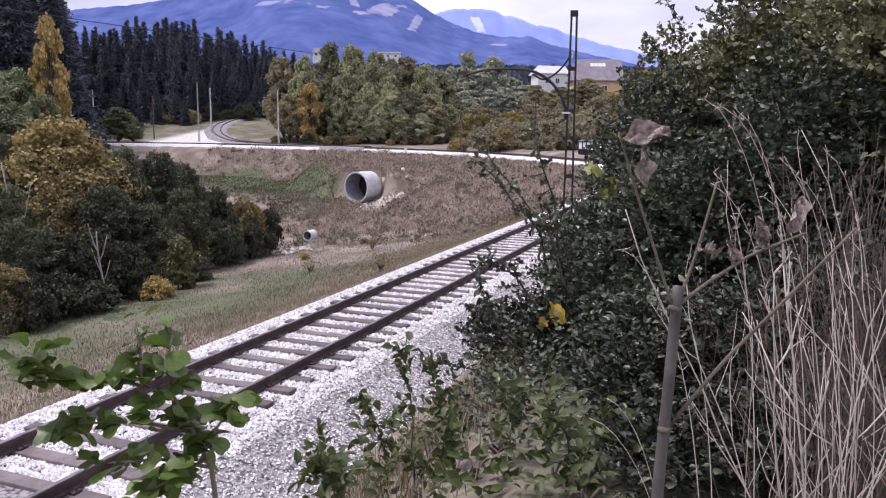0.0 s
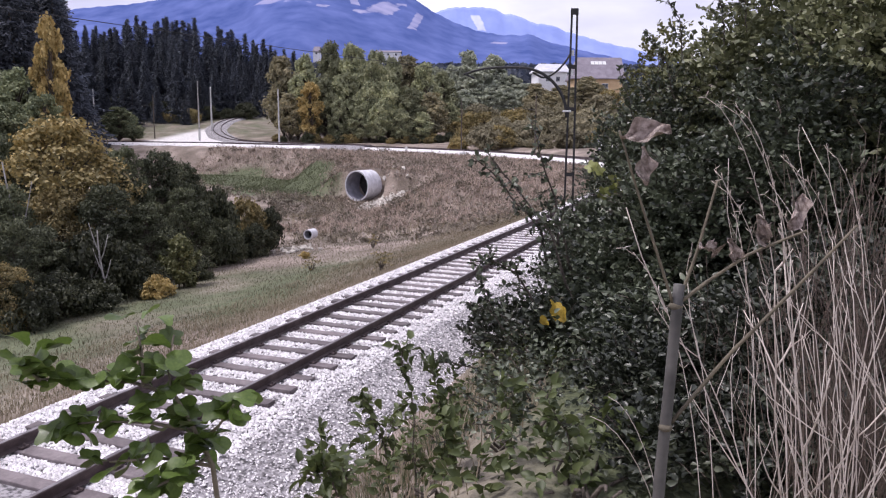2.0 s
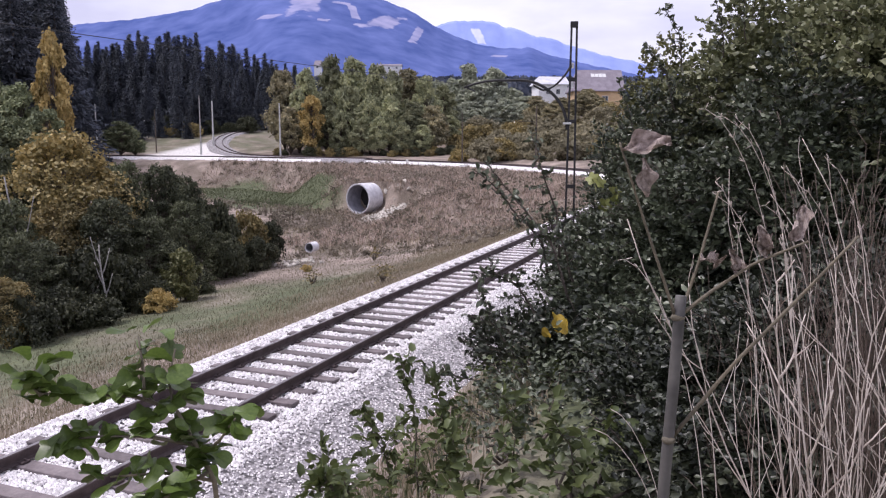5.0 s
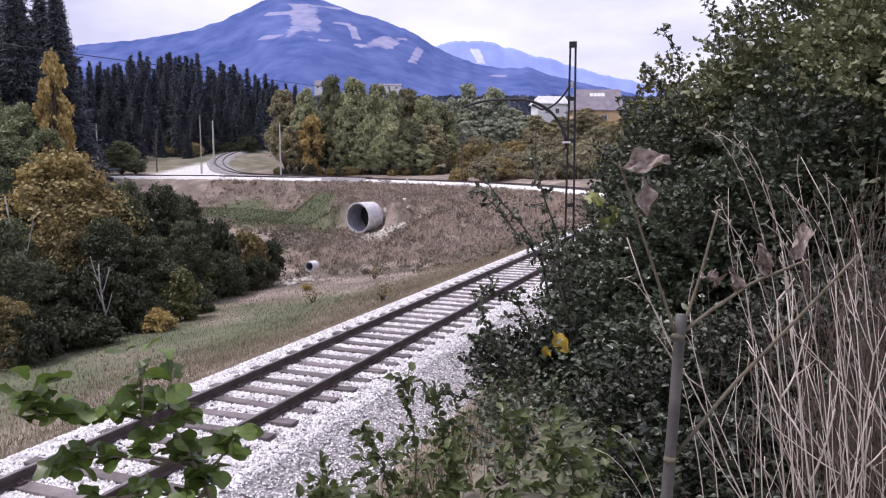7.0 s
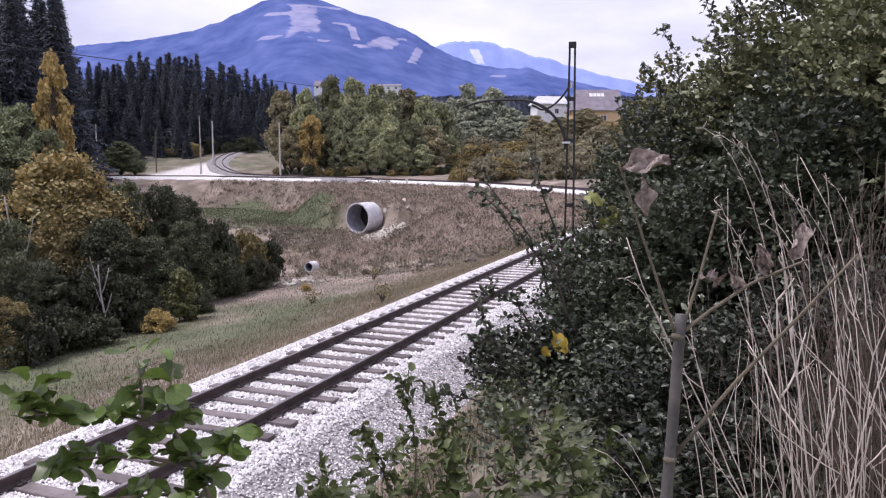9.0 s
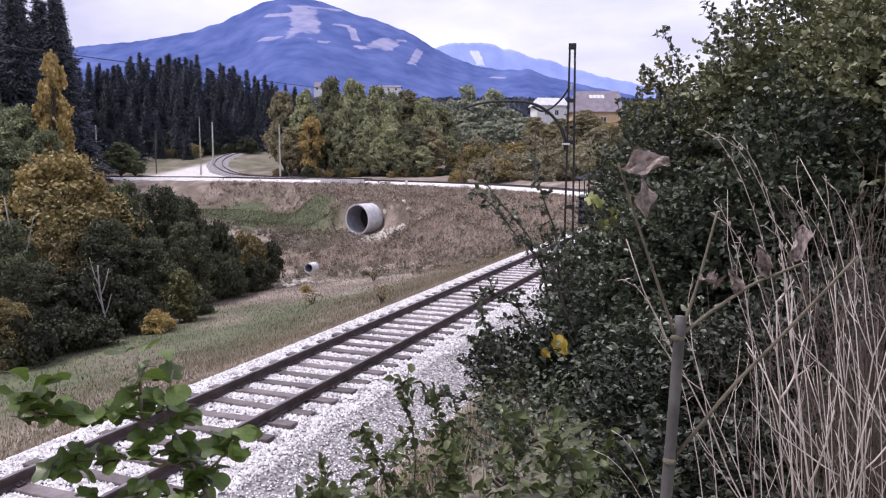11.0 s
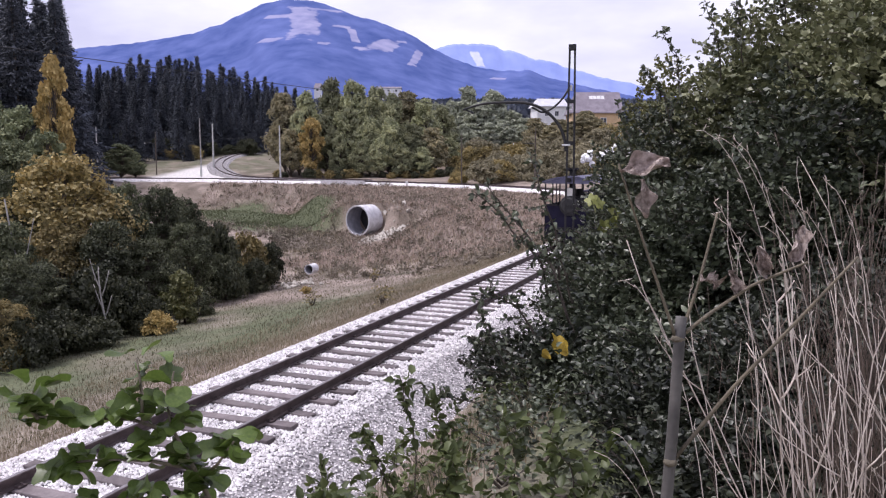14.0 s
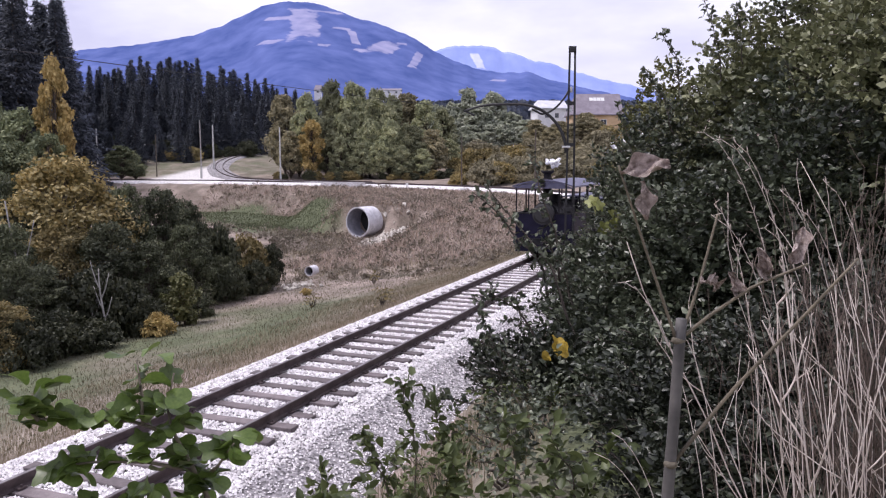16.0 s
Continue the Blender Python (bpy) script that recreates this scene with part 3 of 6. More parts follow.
def mountain(name, ridge, y_top, y_foot, mat, label, rough):
    """A long ridge: crest heights along x, spurs and gullies down to its foot."""
    xs = np.linspace(ridge[0][0], ridge[-1][0], 420)
    crest = np.interp(xs, [p[0] for p in ridge], [p[1] for p in ridge])
    ker = np.ones(3) / 3
    crest = np.convolve(np.pad(crest, 1, mode="edge"), ker, "valid")
    crest = crest + rough * np.array([noise.noise((x * 0.012, 3.1, 0)) + 0.6 * noise.noise((x * 0.04, 7.7, 0)) for x in xs])
    ts = np.concatenate([np.linspace(-0.25, 0, 6)[:-1], np.linspace(0, 1, 70)])
    V = np.empty((len(ts), len(xs), 3))
    for i, t in enumerate(ts):
        y = y_top + (y_foot - y_top) * t
        drop = (1 - t) ** 1.6 if t >= 0 else 1 + 1.6 * t
        spur = np.array([noise.noise((x * 0.0021, t * 1.6, 1.0)) + 0.5 * noise.noise((x * 0.006, t * 4, 5.0)) for x in xs])
        V[i, :, 0] = xs * (1 + (y - y_top) / y_top * 0.9)
        V[i, :, 1] = y + spur * 260 * np.sin(np.pi * np.clip(t, 0, 1)) ** 2
        V[i, :, 2] = crest * drop + spur * 60 * np.sin(np.pi * np.clip(t, 0, 1)) ** 2
    n = len(xs)
    k = np.arange(len(ts) - 1)[:, None] * n + np.arange(n - 1)[None]
    q = np.stack([k, k + 1, k + n + 1, k + n], -1).reshape(-1, 4)
    o = mesh_np(name, V.reshape(-1, 3), np.zeros((0, 3), int), q, mat)
    o.data.polygons.foreach_set("use_smooth", [True] * len(o.data.polygons))
    return tagged(o, label, "mountain", kind="structure")


RIDGE_A = [(-3188, 258), (-2436, 356), (-1885, 453), (-1562, 506), (-1364, 525), (-1191, 547), (-1079, 569), (-967, 607), (-868, 652), (-769, 693), (-695, 709), (-597, 709), (-512, 690), (-426, 659), (-304, 621), (-194, 588), (-108, 542), (-47, 506), (39, 460), (163, 422), (274, 405), (373, 409), (485, 373), (634, 337), (783, 307), (1283, 222), (2282, 160)]
RIDGE_B = [(-889, 449), (-262, 572), (-44, 633), (50, 657), (168, 663), (262, 657), (315, 630), (440, 606), (502, 575), (596, 566), (675, 532), (832, 492), (958, 465), (1147, 418), (1620, 326), (2888, 170)]
# cleared runs: x, z, half width, half height, lean
PATCHES = [(-553, 566, 62, 96, -0.35), (-533, 652, 88, 7, 0.0), (-356, 510, 15, 37, -0.5), (-230, 470, 51, 42, 0.75), (-172, 505, 22, 7, 0), (-105, 421, 17, 49, 0.25), (-651, 463, 44, 12, 1.5), (231, 355, 32, 6, 0.5), (-309, 440, 29, 7, 0), (-676, 603, 49, 10, 0.8), (-415, 557, 34, 7, 0.5), (-441, 444, 20, 7, 0)]
# Blue tones and glow hold the haze; nothing hangs in the air itself.
M_MTN_A = mountain_material("far wooded mountain in painted haze", (0.048, 0.072, 0.20), (0.108, 0.138, 0.315), (0.29, 0.28, 0.40), 0.52, PATCHES)
M_MTN_B = mountain_material("farther bare mountain in painted haze", (0.18, 0.225, 0.46), (0.25, 0.30, 0.55), (0.55, 0.55, 0.75), 0.65, [(190, 566, 25, 50, -0.4)])
mountain("backdrop_mountain", RIDGE_A, 3400, 1300, M_MTN_A, "wooded mountain painted haze-blue, with pale cleared ski runs", 7)
mountain("backdrop_ridge", RIDGE_B, 4300, 3600, M_MTN_B, "rocky ridge farther off, painted pale haze-blue", 9)


# ---- catenary mast beside the near track ----
def build_mast(x, y, turn, height=7.65):
    z = land1(x, y) - 0.3
    base = -z
    m = thing("catenary_mast", "dark twin-channel steel tramway mast with a curved arm", "mast", (x, y, 0), turn)
    for sgn in (-1, 1):
        bm = bmesh.new()
        w0, w1 = 0.15 * sgn, 0.08 * sgn
        V = []
        for zz, w in ((-base, w0), (height, w1)):
            for dx, dy in ((-0.032, -0.06), (0.032, -0.06), (0.032, 0.06), (-0.032, 0.06)):
                V.append(bm.verts.new((w + dx, dy, zz)))
        for f in ((0, 1, 2, 3), (7, 6, 5, 4), (0, 4, 5, 1), (1, 5, 6, 2), (2, 6, 7, 3), (3, 7, 4, 0)):
            bm.faces.new([V[i] for i in f])
        part("channel", bm, M_STEEL, m)
    for zz in (0.5, 2.4, 4.45, 5.75):
        w = 0.175 - 0.07 * zz / height
        part("batten_plate", box(bmesh.new(), -w, w, -0.07, -0.058, zz - 0.06, zz + 0.06), M_STEEL, m)
    part("cap", box(bmesh.new(), -0.12, 0.12, -0.08, 0.08, height - 0.16, height + 0.02, 0.01), M_STEEL, m)
    u = np.linspace(0, 1, 28)
    bx = -0.15 - 1.55 * (1 - np.cos(np.radians(90) * np.minimum(u / 0.6, 1))) - 1.75 * np.maximum(0, (u - 0.6) / 0.4)
    bz = 4.2 + 1.55 * np.sin(np.radians(90) * np.minimum(u / 0.6, 1)) ** 1.0 - 0.22 * np.maximum(0, (u - 0.75) / 0.25) ** 2
    arm = tubes("curved_arm", [(np.c_[bx, 0 * bx, bz], np.linspace(0.055, 0.035, 28))], M_STEEL, m, seg=8)
    u = np.linspace(0, 1, 18)
    sx = -0.1 - 1.15 * u
    sz = 6.15 - 0.72 * np.sin(np.pi * 0.5 * np.minimum(1, u * 1.35)) ** 0.8 + 0.16 * np.maximum(0, u - 0.74) / 0.26
    tubes("brace", [(np.c_[sx, 0 * sx, sz], np.full(18, 0.032))], M_STEEL, m, seg=6)
    part("clamp", box(bmesh.new(), -0.28, -0.02, -0.09, 0.09, 4.36, 4.42, 0.01), M_WHITE, m, "pale clamp plate")
    for zz in (5.52, 6.13):
        bm = bmesh.new()
        for i in range(3):
            bmesh.ops.create_cone(bm, cap_ends=True, segments=10, radius1=0.055, radius2=0.03, depth=0.06, matrix=Matrix.Translation((-0.02, 0, zz + i * 0.055)))
        part("insulator", bm, M_WHITE, m, "white porcelain insulator")
    tip = (float(bx[-1]), 0, float(bz[-1]))
    part("wire_hanger", rod(bmesh.new(), (tip[0] + 0.1, 0, tip[2]), (tip[0] + 0.35, 0, tip[2] - 0.12), 0.03), M_STEEL, m)
    return m


build_mast(4.07, 24.5, -9, 7.5)


# ---- far line poles ----
def build_pole(x, y, height, r, mat, label, arm=0.0, arm_z=0.76):
    z = land1(x, y) - 0.2
    p = thing("line_pole", label, "pole", (x, y, z), 0, "poles along the far track")
    part("shaft", rod(bmesh.new(), (0, 0, 0), (0, 0, height), r, r * 0.6, 10), mat, p)
    if arm:
        part("cross_arm", rod(bmesh.new(), (0, 0, height * arm_z), (arm, 0, height * arm_z + 0.15), 0.045, 0.035, 6), M_STEEL, p, "thin steel cross arm")
        part("insulator", rod(bmesh.new(), (arm * 0.95, 0, height * arm_z - 0.1), (arm * 0.95, 0, height * arm_z + 0.1), 0.07, 0.05, 8), M_WHITE, p)
    part("cap", rod(bmesh.new(), (0, 0, height - 0.02), (0, 0, height + 0.1), r * 0.8, r * 0.3, 8), mat, p)
    return p


# ---- steam tramway locomotive and its two carriages ----
LOCO_LEN = 6.0


def wheelset(parent, y, r=0.42, gauge=0.75):
    bm = bmesh.new()
    rod(bm, (-1.0, 0, 0), (1.0, 0, 0), 0.06, seg=10)
    for sgn in (-1, 1):
        rod(bm, (sgn * gauge, 0, 0), (sgn * (gauge + 0.11), 0, 0), r, r * 0.985, 24)
        rod(bm, (sgn * (gauge - 0.03), 0, 0), (sgn * gauge, 0, 0), r + 0.03, seg=24)
        rod(bm, (sgn * (gauge + 0.09), 0, 0), (sgn * (gauge + 0.13), 0, 0), r * 0.3, r * 0.25, 12)
    w = part("wheelset", bm, M_BLACK, parent)
    w.matrix_basis = pose(0, y, r)
    return w


def build_loco():
    e = thing("steam_locomotive", "dark blue steam tramway locomotive with open sides and canopy roof", "locomotive")
    L, W = LOCO_LEN / 2, 1.14
    bm = box(bmesh.new(), -W, W, -L, L, 0.72, 0.86, 0.02)
    box(bm, -1.0, 1.0, L, L + 0.08, 0.62, 0.88, 0.01)
    part("footplate", bm, M_BLACK, e)
    for sgn in (-1, 1):
        part("side_sheet", box(bmesh.new(), sgn * W - 0.02, sgn * W + 0.02, -L, L, 0.32, 1.86, 0.008), M_BLUE, e, "dark blue riveted side sheet")
        part("waist_rail", box(bmesh.new(), sgn * W - 0.035, sgn * W + 0.035, -L, L, 1.85, 1.91, 0.01), M_BLACK, e)
        for y in (-L + 0.04, -1.5, 0.0, 1.5, L - 0.04):
            part("roof_post", rod(bmesh.new(), (sgn * W, y, 1.9), (sgn * W, y, 2.94), 0.032, seg=8), M_BLACK, e)
    for sgn, nm in ((1, "front_sheet"), (-1, "rear_sheet")):
        part(nm, box(bmesh.new(), -W + 0.022, W - 0.022, sgn * L - 0.02, sgn * L + 0.02, 0.34, 1.86, 0.008), M_BLUE, e, "dark blue end sheet")
        part("end_rail", box(bmesh.new(), -W, W, sgn * L - 0.034, sgn * L + 0.034, 1.86, 1.912, 0.01), M_BLACK, e)
        for x in (-0.62, 0.62):
            part("end_post", rod(bmesh.new(), (x, sgn * L, 1.9), (x, sgn * L, 3.06), 0.028, seg=8), M_BLACK, e)
        for x in (-0.7, 0.7):
            bm = bmesh.new()
            rod(bm, (x, sgn * L, 0.75), (x, sgn * (L + 0.38), 0.75), 0.06, 0.05, 10)
            rod(bm, (x, sgn * (L + 0.36), 0.75), (x, sgn * (L + 0.41), 0.75), 0.17, 0.16, 16)
            part("buffer", bm, M_BLACK, e)
    # arched canopy
    n, V, F = 17, [], []
    for y in (-L - 0.18, L + 0.18):
        for lift in (0.0, 0.06):
            for i in range(n):
                u = -1 + 2 * i / (n - 1)
                V.append((u * 1.26, y, 2.93 + 0.24 * (1 - u * u) + lift))
    for i in range(n - 1):
        F += [(i, i + 1, n + i + 1, n + i), (2 * n + i, 3 * n + i, 3 * n + i + 1, 2 * n + i + 1),
              (i, 2 * n + i, 2 * n + i + 1, i + 1), (n + i, n + i + 1, 3 * n + i + 1, 3 * n + i)]
    F += [(0, n, 3 * n, 2 * n), (n - 1, 3 * n - 1, 4 * n - 1, 2 * n - 1)]
    obj("canopy_roof", V, F, M_ROOF_BLUE, e, "arched blue-grey canopy roof")
    for sgn in (-1, 1):
        V, F = [], []
        y0, y1 = sgn * (L + 0.12), sgn * (L + 0.16)
        for y in (y0, y1):
            for i in range(n):
                u = -1 + 2 * i / (n - 1)
                V.append((u * 1.2, y, 2.92 + 0.24 * (1 - u * u)))
            for i in range(n):
                u = -1 + 2 * i / (n - 1)
                V.append((u * 1.2, y, 2.89))
        for i in range(n - 1):
            F += [(i, i + 1, n + i + 1, n + i), (2 * n + i, 3 * n + i, 3 * n + i + 1, 2 * n + i + 1),
                  (n + i, n + i + 1, 3 * n + i + 1, 3 * n + i)]
        obj("roof_fascia", V, F, M_ROOF_BLUE, e, "blue-grey end board under the roof")
    # boiler, smokebox, dome, chimney
    boiler = part("boiler", rod(bmesh.new(), (0, -1.0, 1.75), (0, 2.2, 1.75), 0.50, seg=28), M_BLACK, e, "black round boiler", smooth=False)
    bm = rod(bmesh.new(), (0, 2.15, 1.75), (0, 2.75, 1.75), 0.55, seg=28)
    smokebox = part("smokebox", bm, M_BLACK, e)
    bm = rod(bmesh.new(), (0, 2.74, 1.75), (0, 2.82, 1.75), 0.44, 0.36, 24)
    rod(bm, (0, 2.8, 1.75), (0, 2.9, 1.75), 0.05, 0.04, 8)
    box(bm, -0.3, 0.3, 2.82, 2.85, 1.73, 1.77, 0.005)
    part("smokebox_door", bm, M_STEEL, smokebox)
    for y in (-0.4, 0.6, 1.6):
        part("boiler_band", rod(bmesh.new(), (0, y - 0.03, 1.75), (0, y + 0.03, 1.75), 0.515, seg=28), M_STEEL, boiler)
    bm = rod(bmesh.new(), (0, 2.42, 2.2), (0, 2.42, 3.46), 0.15, 0.15, 18)
    chimney = part("chimney", bm, M_BLACK, e, "black chimney above the roof")
    bm = rod(bmesh.new(), (0, 2.42, 3.46), (0, 2.42, 3.54), 0.16, 0.25, 18)
    rod(bm, (0, 2.42, 3.54), (0, 2.42, 3.60), 0.27, 0.26, 18)
    part("chimney_cap", bm, M_BLACK, chimney)
    part("chimney_collar", rod(bmesh.new(), (0, 2.42, 3.2), (0, 2.42, 3.29), 0.24, 0.19, 18), M_BLACK, chimney)
    part("dome", rod(bmesh.new(), (0, 0.9, 2.1), (0, 0.9, 2.6), 0.26, 0.2, 18), M_BLACK, e)
    part("firebox", box(bmesh.new(), -0.6, 0.6, -1.9, -0.95, 0.9, 2.3, 0.06), M_BLACK, e)
    part("coal_bunker", box(bmesh.new(), -1.0, 1.0, -2.85, -2.4, 0.87, 1.95, 0.03), M_BLACK, e)
    for x in (-0.86, 0.86):
        part("water_tank", box(bmesh.new(), x - 0.22, x + 0.22, -0.6, 1.9, 0.87, 1.75, 0.03), M_BLUE, e)
    # headlamp on the front rail, hand lamps
    lamp = part("headlamp", rod(bmesh.new(), (0.0, L - 0.30, 2.50), (0.0, L - 0.02, 2.50), 0.20, 0.23, 22), M_BLACK, e, "large round headlamp")
    part("lens", rod(bmesh.new(), (0.0, L - 0.025, 2.50), (0.0, L + 0.012, 2.50), 0.215, 0.19, 22), M_LENS, lamp, "pale glass lens")
    part("lamp_bracket", rod(bmesh.new(), (0.0, L - 0.05, 1.9), (0.0, L - 0.05, 2.30), 0.03, seg=8), M_BLACK, lamp)
    bm = rod(bmesh.new(), (0.0, L + 0.018, 1.88), (0.0, L + 0.14, 1.88), 0.46, 0.44, 28)
    rod(bm, (0.0, L + 0.14, 1.88), (0.0, L + 0.18, 1.88), 0.40, 0.32, 28)
    part("smokebox_front", bm, M_STEEL, e, "round dark smokebox front")
    part("roof_lamp", box(bmesh.new(), -0.09, 0.09, L + 0.16, L + 0.28, 2.96, 3.15, 0.01), M_BLACK, e)
    part("grab_rail", rod(bmesh.new(), (-0.85, L + 0.05, 1.1), (-0.55, L + 0.05, 1.2), 0.016, seg=6), M_LENS, e, "pale grab rail")
    part("coupling", box(bmesh.new(), -0.08, 0.08, L, L + 0.3, 0.6, 0.72, 0.02), M_BLACK, e)
    return e, [wheelset(e, -1.0), wheelset(e, 1.1)]


def build_carriage():
    e = thing("carriage", "small dark open-platform railway carriage with pale window panels", "railway carriage", group="carriages of the train")
    L, W = 4.4, 1.1
    part("chassis", box(bmesh.new(), -W, W, -L, L, 0.62, 0.86, 0.03), M_BLACK, e)
    for sgn in (-1, 1):
        part("side_panel", box(bmesh.new(), sgn * W - 0.03, sgn * W + 0.03, -L, L, 0.86, 1.25, 0.01), M_BLUE, e)
        for y in np.linspace(-L + 0.05, L - 0.05, 8):
            part("post", box(bmesh.new(), sgn * W - 0.04, sgn * W + 0.04, y - 0.05, y + 0.05, 1.25, 2.2), M_BLUE, e)
        for y in np.linspace(-L + 0.05, L - 0.05, 8)[:-1] + (L - 0.05) / 7:
            part("side_window", box(bmesh.new(), sgn * W - 0.02, sgn * W + 0.02, y - 0.46, y + 0.46, 1.3, 2.1, 0.01), M_WHITE, e, "pale window panel")
        part("end_panel", box(bmesh.new(), -W + 0.03, W - 0.03, sgn * L - 0.03, sgn * L + 0.03, 0.86, 1.25, 0.01), M_BLUE, e)
        for x in (-0.75, 0.0, 0.75):
            part("end_window", box(bmesh.new(), x - 0.27, x + 0.27, sgn * L - 0.02, sgn * L + 0.02, 1.3, 2.1, 0.01), M_WHITE, e, "pale window panel")
        for x in (-1.06, -0.38, 0.38, 1.06):
            part("end_post", box(bmesh.new(), x - 0.05, x + 0.05, sgn * L - 0.05, sgn * L + 0.05, 1.25, 2.2), M_BLUE, e)
    n, V, F = 13, [], []
    for y in (-L - 0.2, L + 0.2):
        for lift in (0.0, 0.07):
            for i in range(n):
                u = -1 + 2 * i / (n - 1)
                V.append((u * 1.22, y, 2.18 + 0.14 * (1 - u * u) + lift))
    for i in range(n - 1):
        F += [(i, i + 1, n + i + 1, n + i), (2 * n + i, 3 * n + i, 3 * n + i + 1, 2 * n + i + 1),
              (i, 2 * n + i, 2 * n + i + 1, i + 1), (n + i, n + i + 1, 3 * n + i + 1, 3 * n + i)]
    obj("roof", V, F, M_ROOF_BLUE, e)
    for y in (-2.6, 2.6):
        wheelset(e, y, 0.38)
    return e


LOCO, LOCO_WHEELS = build_loco()
CARRIAGES = [build_carriage()]
CARRIAGES.append(copy_thing(CARRIAGES[0], pose(0, 0, 0)))


def front_at(t):
    """Metres along the line of the locomotive's front at t seconds; it rolls towards the camera."""
    return 11.45 + 2.64 * (16.0 - t) + 0.05 * max(0.0, t - 13.0) ** 2


def on_line(s, ahead=0.0):
    x, y, a, z = plan(s)
    return pose(x, y, z, 0, 0, 180 - math.degrees(a))


def move_train():
    times = [i * 0.5 for i in range(33)]
    walk(LOCO, [(t, on_line(front_at(t) + LOCO_LEN / 2)) for t in times])
    for i, c in enumerate(CARRIAGES):
        walk(c, [(t, on_line(front_at(t) + LOCO_LEN + 5.0 + 9.25 * i)) for t in times])
    for w in LOCO_WHEELS:
        y = w.location.y
        rows = []
        for i in range(161):
            t = i * 0.1
            rows.append((t, pose(0, y, 0.42) @ pose(0, 0, 0, -math.degrees((front_at(0.0) - front_at(t)) / 0.42))))
        walk(w, rows)
    for puff, t0, side in PUFFS:
        rows = []
        for i in range(161):
            t = i * 0.1
            x, y, a, z = plan(front_at(min(t, t0)) + 0.58)
            age = max(0.0, t - t0)
            up = 1.75 + 2.15 * min(1, age / 0.2) + 0.3 * max(0, age - 0.2)
            back = max(0, age - 0.2)
            xt, yt, at_, zt = plan(front_at(t) + 0.58)
            x, y = (xt, yt) if age <= 0.2 else (x + (xt - x) * 0.12, y + (yt - y) * 0.12)
            rows.append((t, pose(x + side * back, y, z + up, 0, 0, 25 * t)))
        walk(puff, rows)


def build_puffs():
    """Puffs leave the smokebox one after another, rise from the chimney and stay behind."""
    out = []
    rng = np.random.default_rng(5)
    for t0, side, r in ((11.9, 1.0, 0.20), (12.25, 0.75, 0.24), (12.6, 1.0, 0.26), (12.9, 1.0, 0.22), (13.2, 0.75, 0.22), (13.5, 1.0, 0.16), (15.6, 0.5, 0.15), (15.72, 0.75, 0.18)):
        bm = bmesh.new()
        for k in range(9):
            c = Vector(rng.normal(0, 0.55 * r, 3))
            bmesh.ops.create_icosphere(bm, subdivisions=2, radius=r * rng.uniform(0.3, 0.7), matrix=Matrix.Translation(c))
        for v in bm.verts:
            v.co *= 1 + 0.22 * noise.noise(v.co * 9)
        p = part("steam_puff", bm, M_STEAM, smooth=True)
        tagged(p, "small white puff of steam over the locomotive", "steam", "puffs of steam", kind="stuff")
        out.append((p, t0, side))
    return out


PUFFS = build_puffs()


# ---- culverts ----
def build_culvert(x, y, z, r, length, turn, wall, label, tilt=0):
    e = thing("culvert_pipe", label, "pipe", (x, y, z), turn)
    n, rings, V, F = 40, max(14, int(length / 0.09)), [], []
    for i in range(rings):
        yy = length * i / (rings - 1)
        rr = r + 0.018 * r * math.sin(i * 2.1)
        V += [(rr * math.cos(2 * math.pi * k / n), yy, rr * math.sin(2 * math.pi * k / n)) for k in range(n)]
    for i in range(rings - 1):
        F += [(i * n + k, (i + 1) * n + k, (i + 1) * n + (k + 1) % n, i * n + (k + 1) % n) for k in range(n)]
    obj("outer_shell", V, F, M_CONCRETE, e, "pale corrugated outer wall", smooth=True)
    V, F = [], []
    ri = r - wall
    for i in range(rings):
        yy = length * i / (rings - 1)
        rr = ri + 0.012 * r * math.sin(i * 2.1)
        V += [(rr * math.cos(2 * math.pi * k / n), yy, rr * math.sin(2 * math.pi * k / n)) for k in range(n)]
    for i in range(rings - 1):
        F += [(i * n + k, i * n + (k + 1) % n, (i + 1) * n + (k + 1) % n, (i + 1) * n + k) for k in range(n)]
    obj("lining", V, F, M_PIPE_IN, e, "grey inner lining", smooth=True)
    # Added dark disc closes the bore and imitates the shade inside.
    part("dark_end", rod(bmesh.new(), (0, length - 0.1, 0), (0, length - 0.05, 0), ri, seg=n), M_STEEL, e, "dark disc imitating shade deep in the pipe")
    V = [(rr * math.cos(2 * math.pi * k / n), yy, rr * math.sin(2 * math.pi * k / n)) for rr, yy in ((r * 1.015, 0.02), (r * 1.015, -0.03), (ri, -0.03), (ri, 0.02)) for k in range(n)]
    F = [(j * n + k, ((j + 1) % 4) * n + k, ((j + 1) % 4) * n + (k + 1) % n, j * n + (k + 1) % n) for j in range(4) for k in range(n)]
    obj("rim", V, F, M_CONCRETE, e, "white rim of the pipe mouth")
    return e


build_culvert(-9.7, 86.5, -2.62, 1.72, 2.5, -34, 0.12, "large pale corrugated culvert pipe mouth in the bank")
build_culvert(-8.95, 50.5, -3.22, 0.33, 0.75, -20, 0.05, "small pale drain pipe poking from the slope")


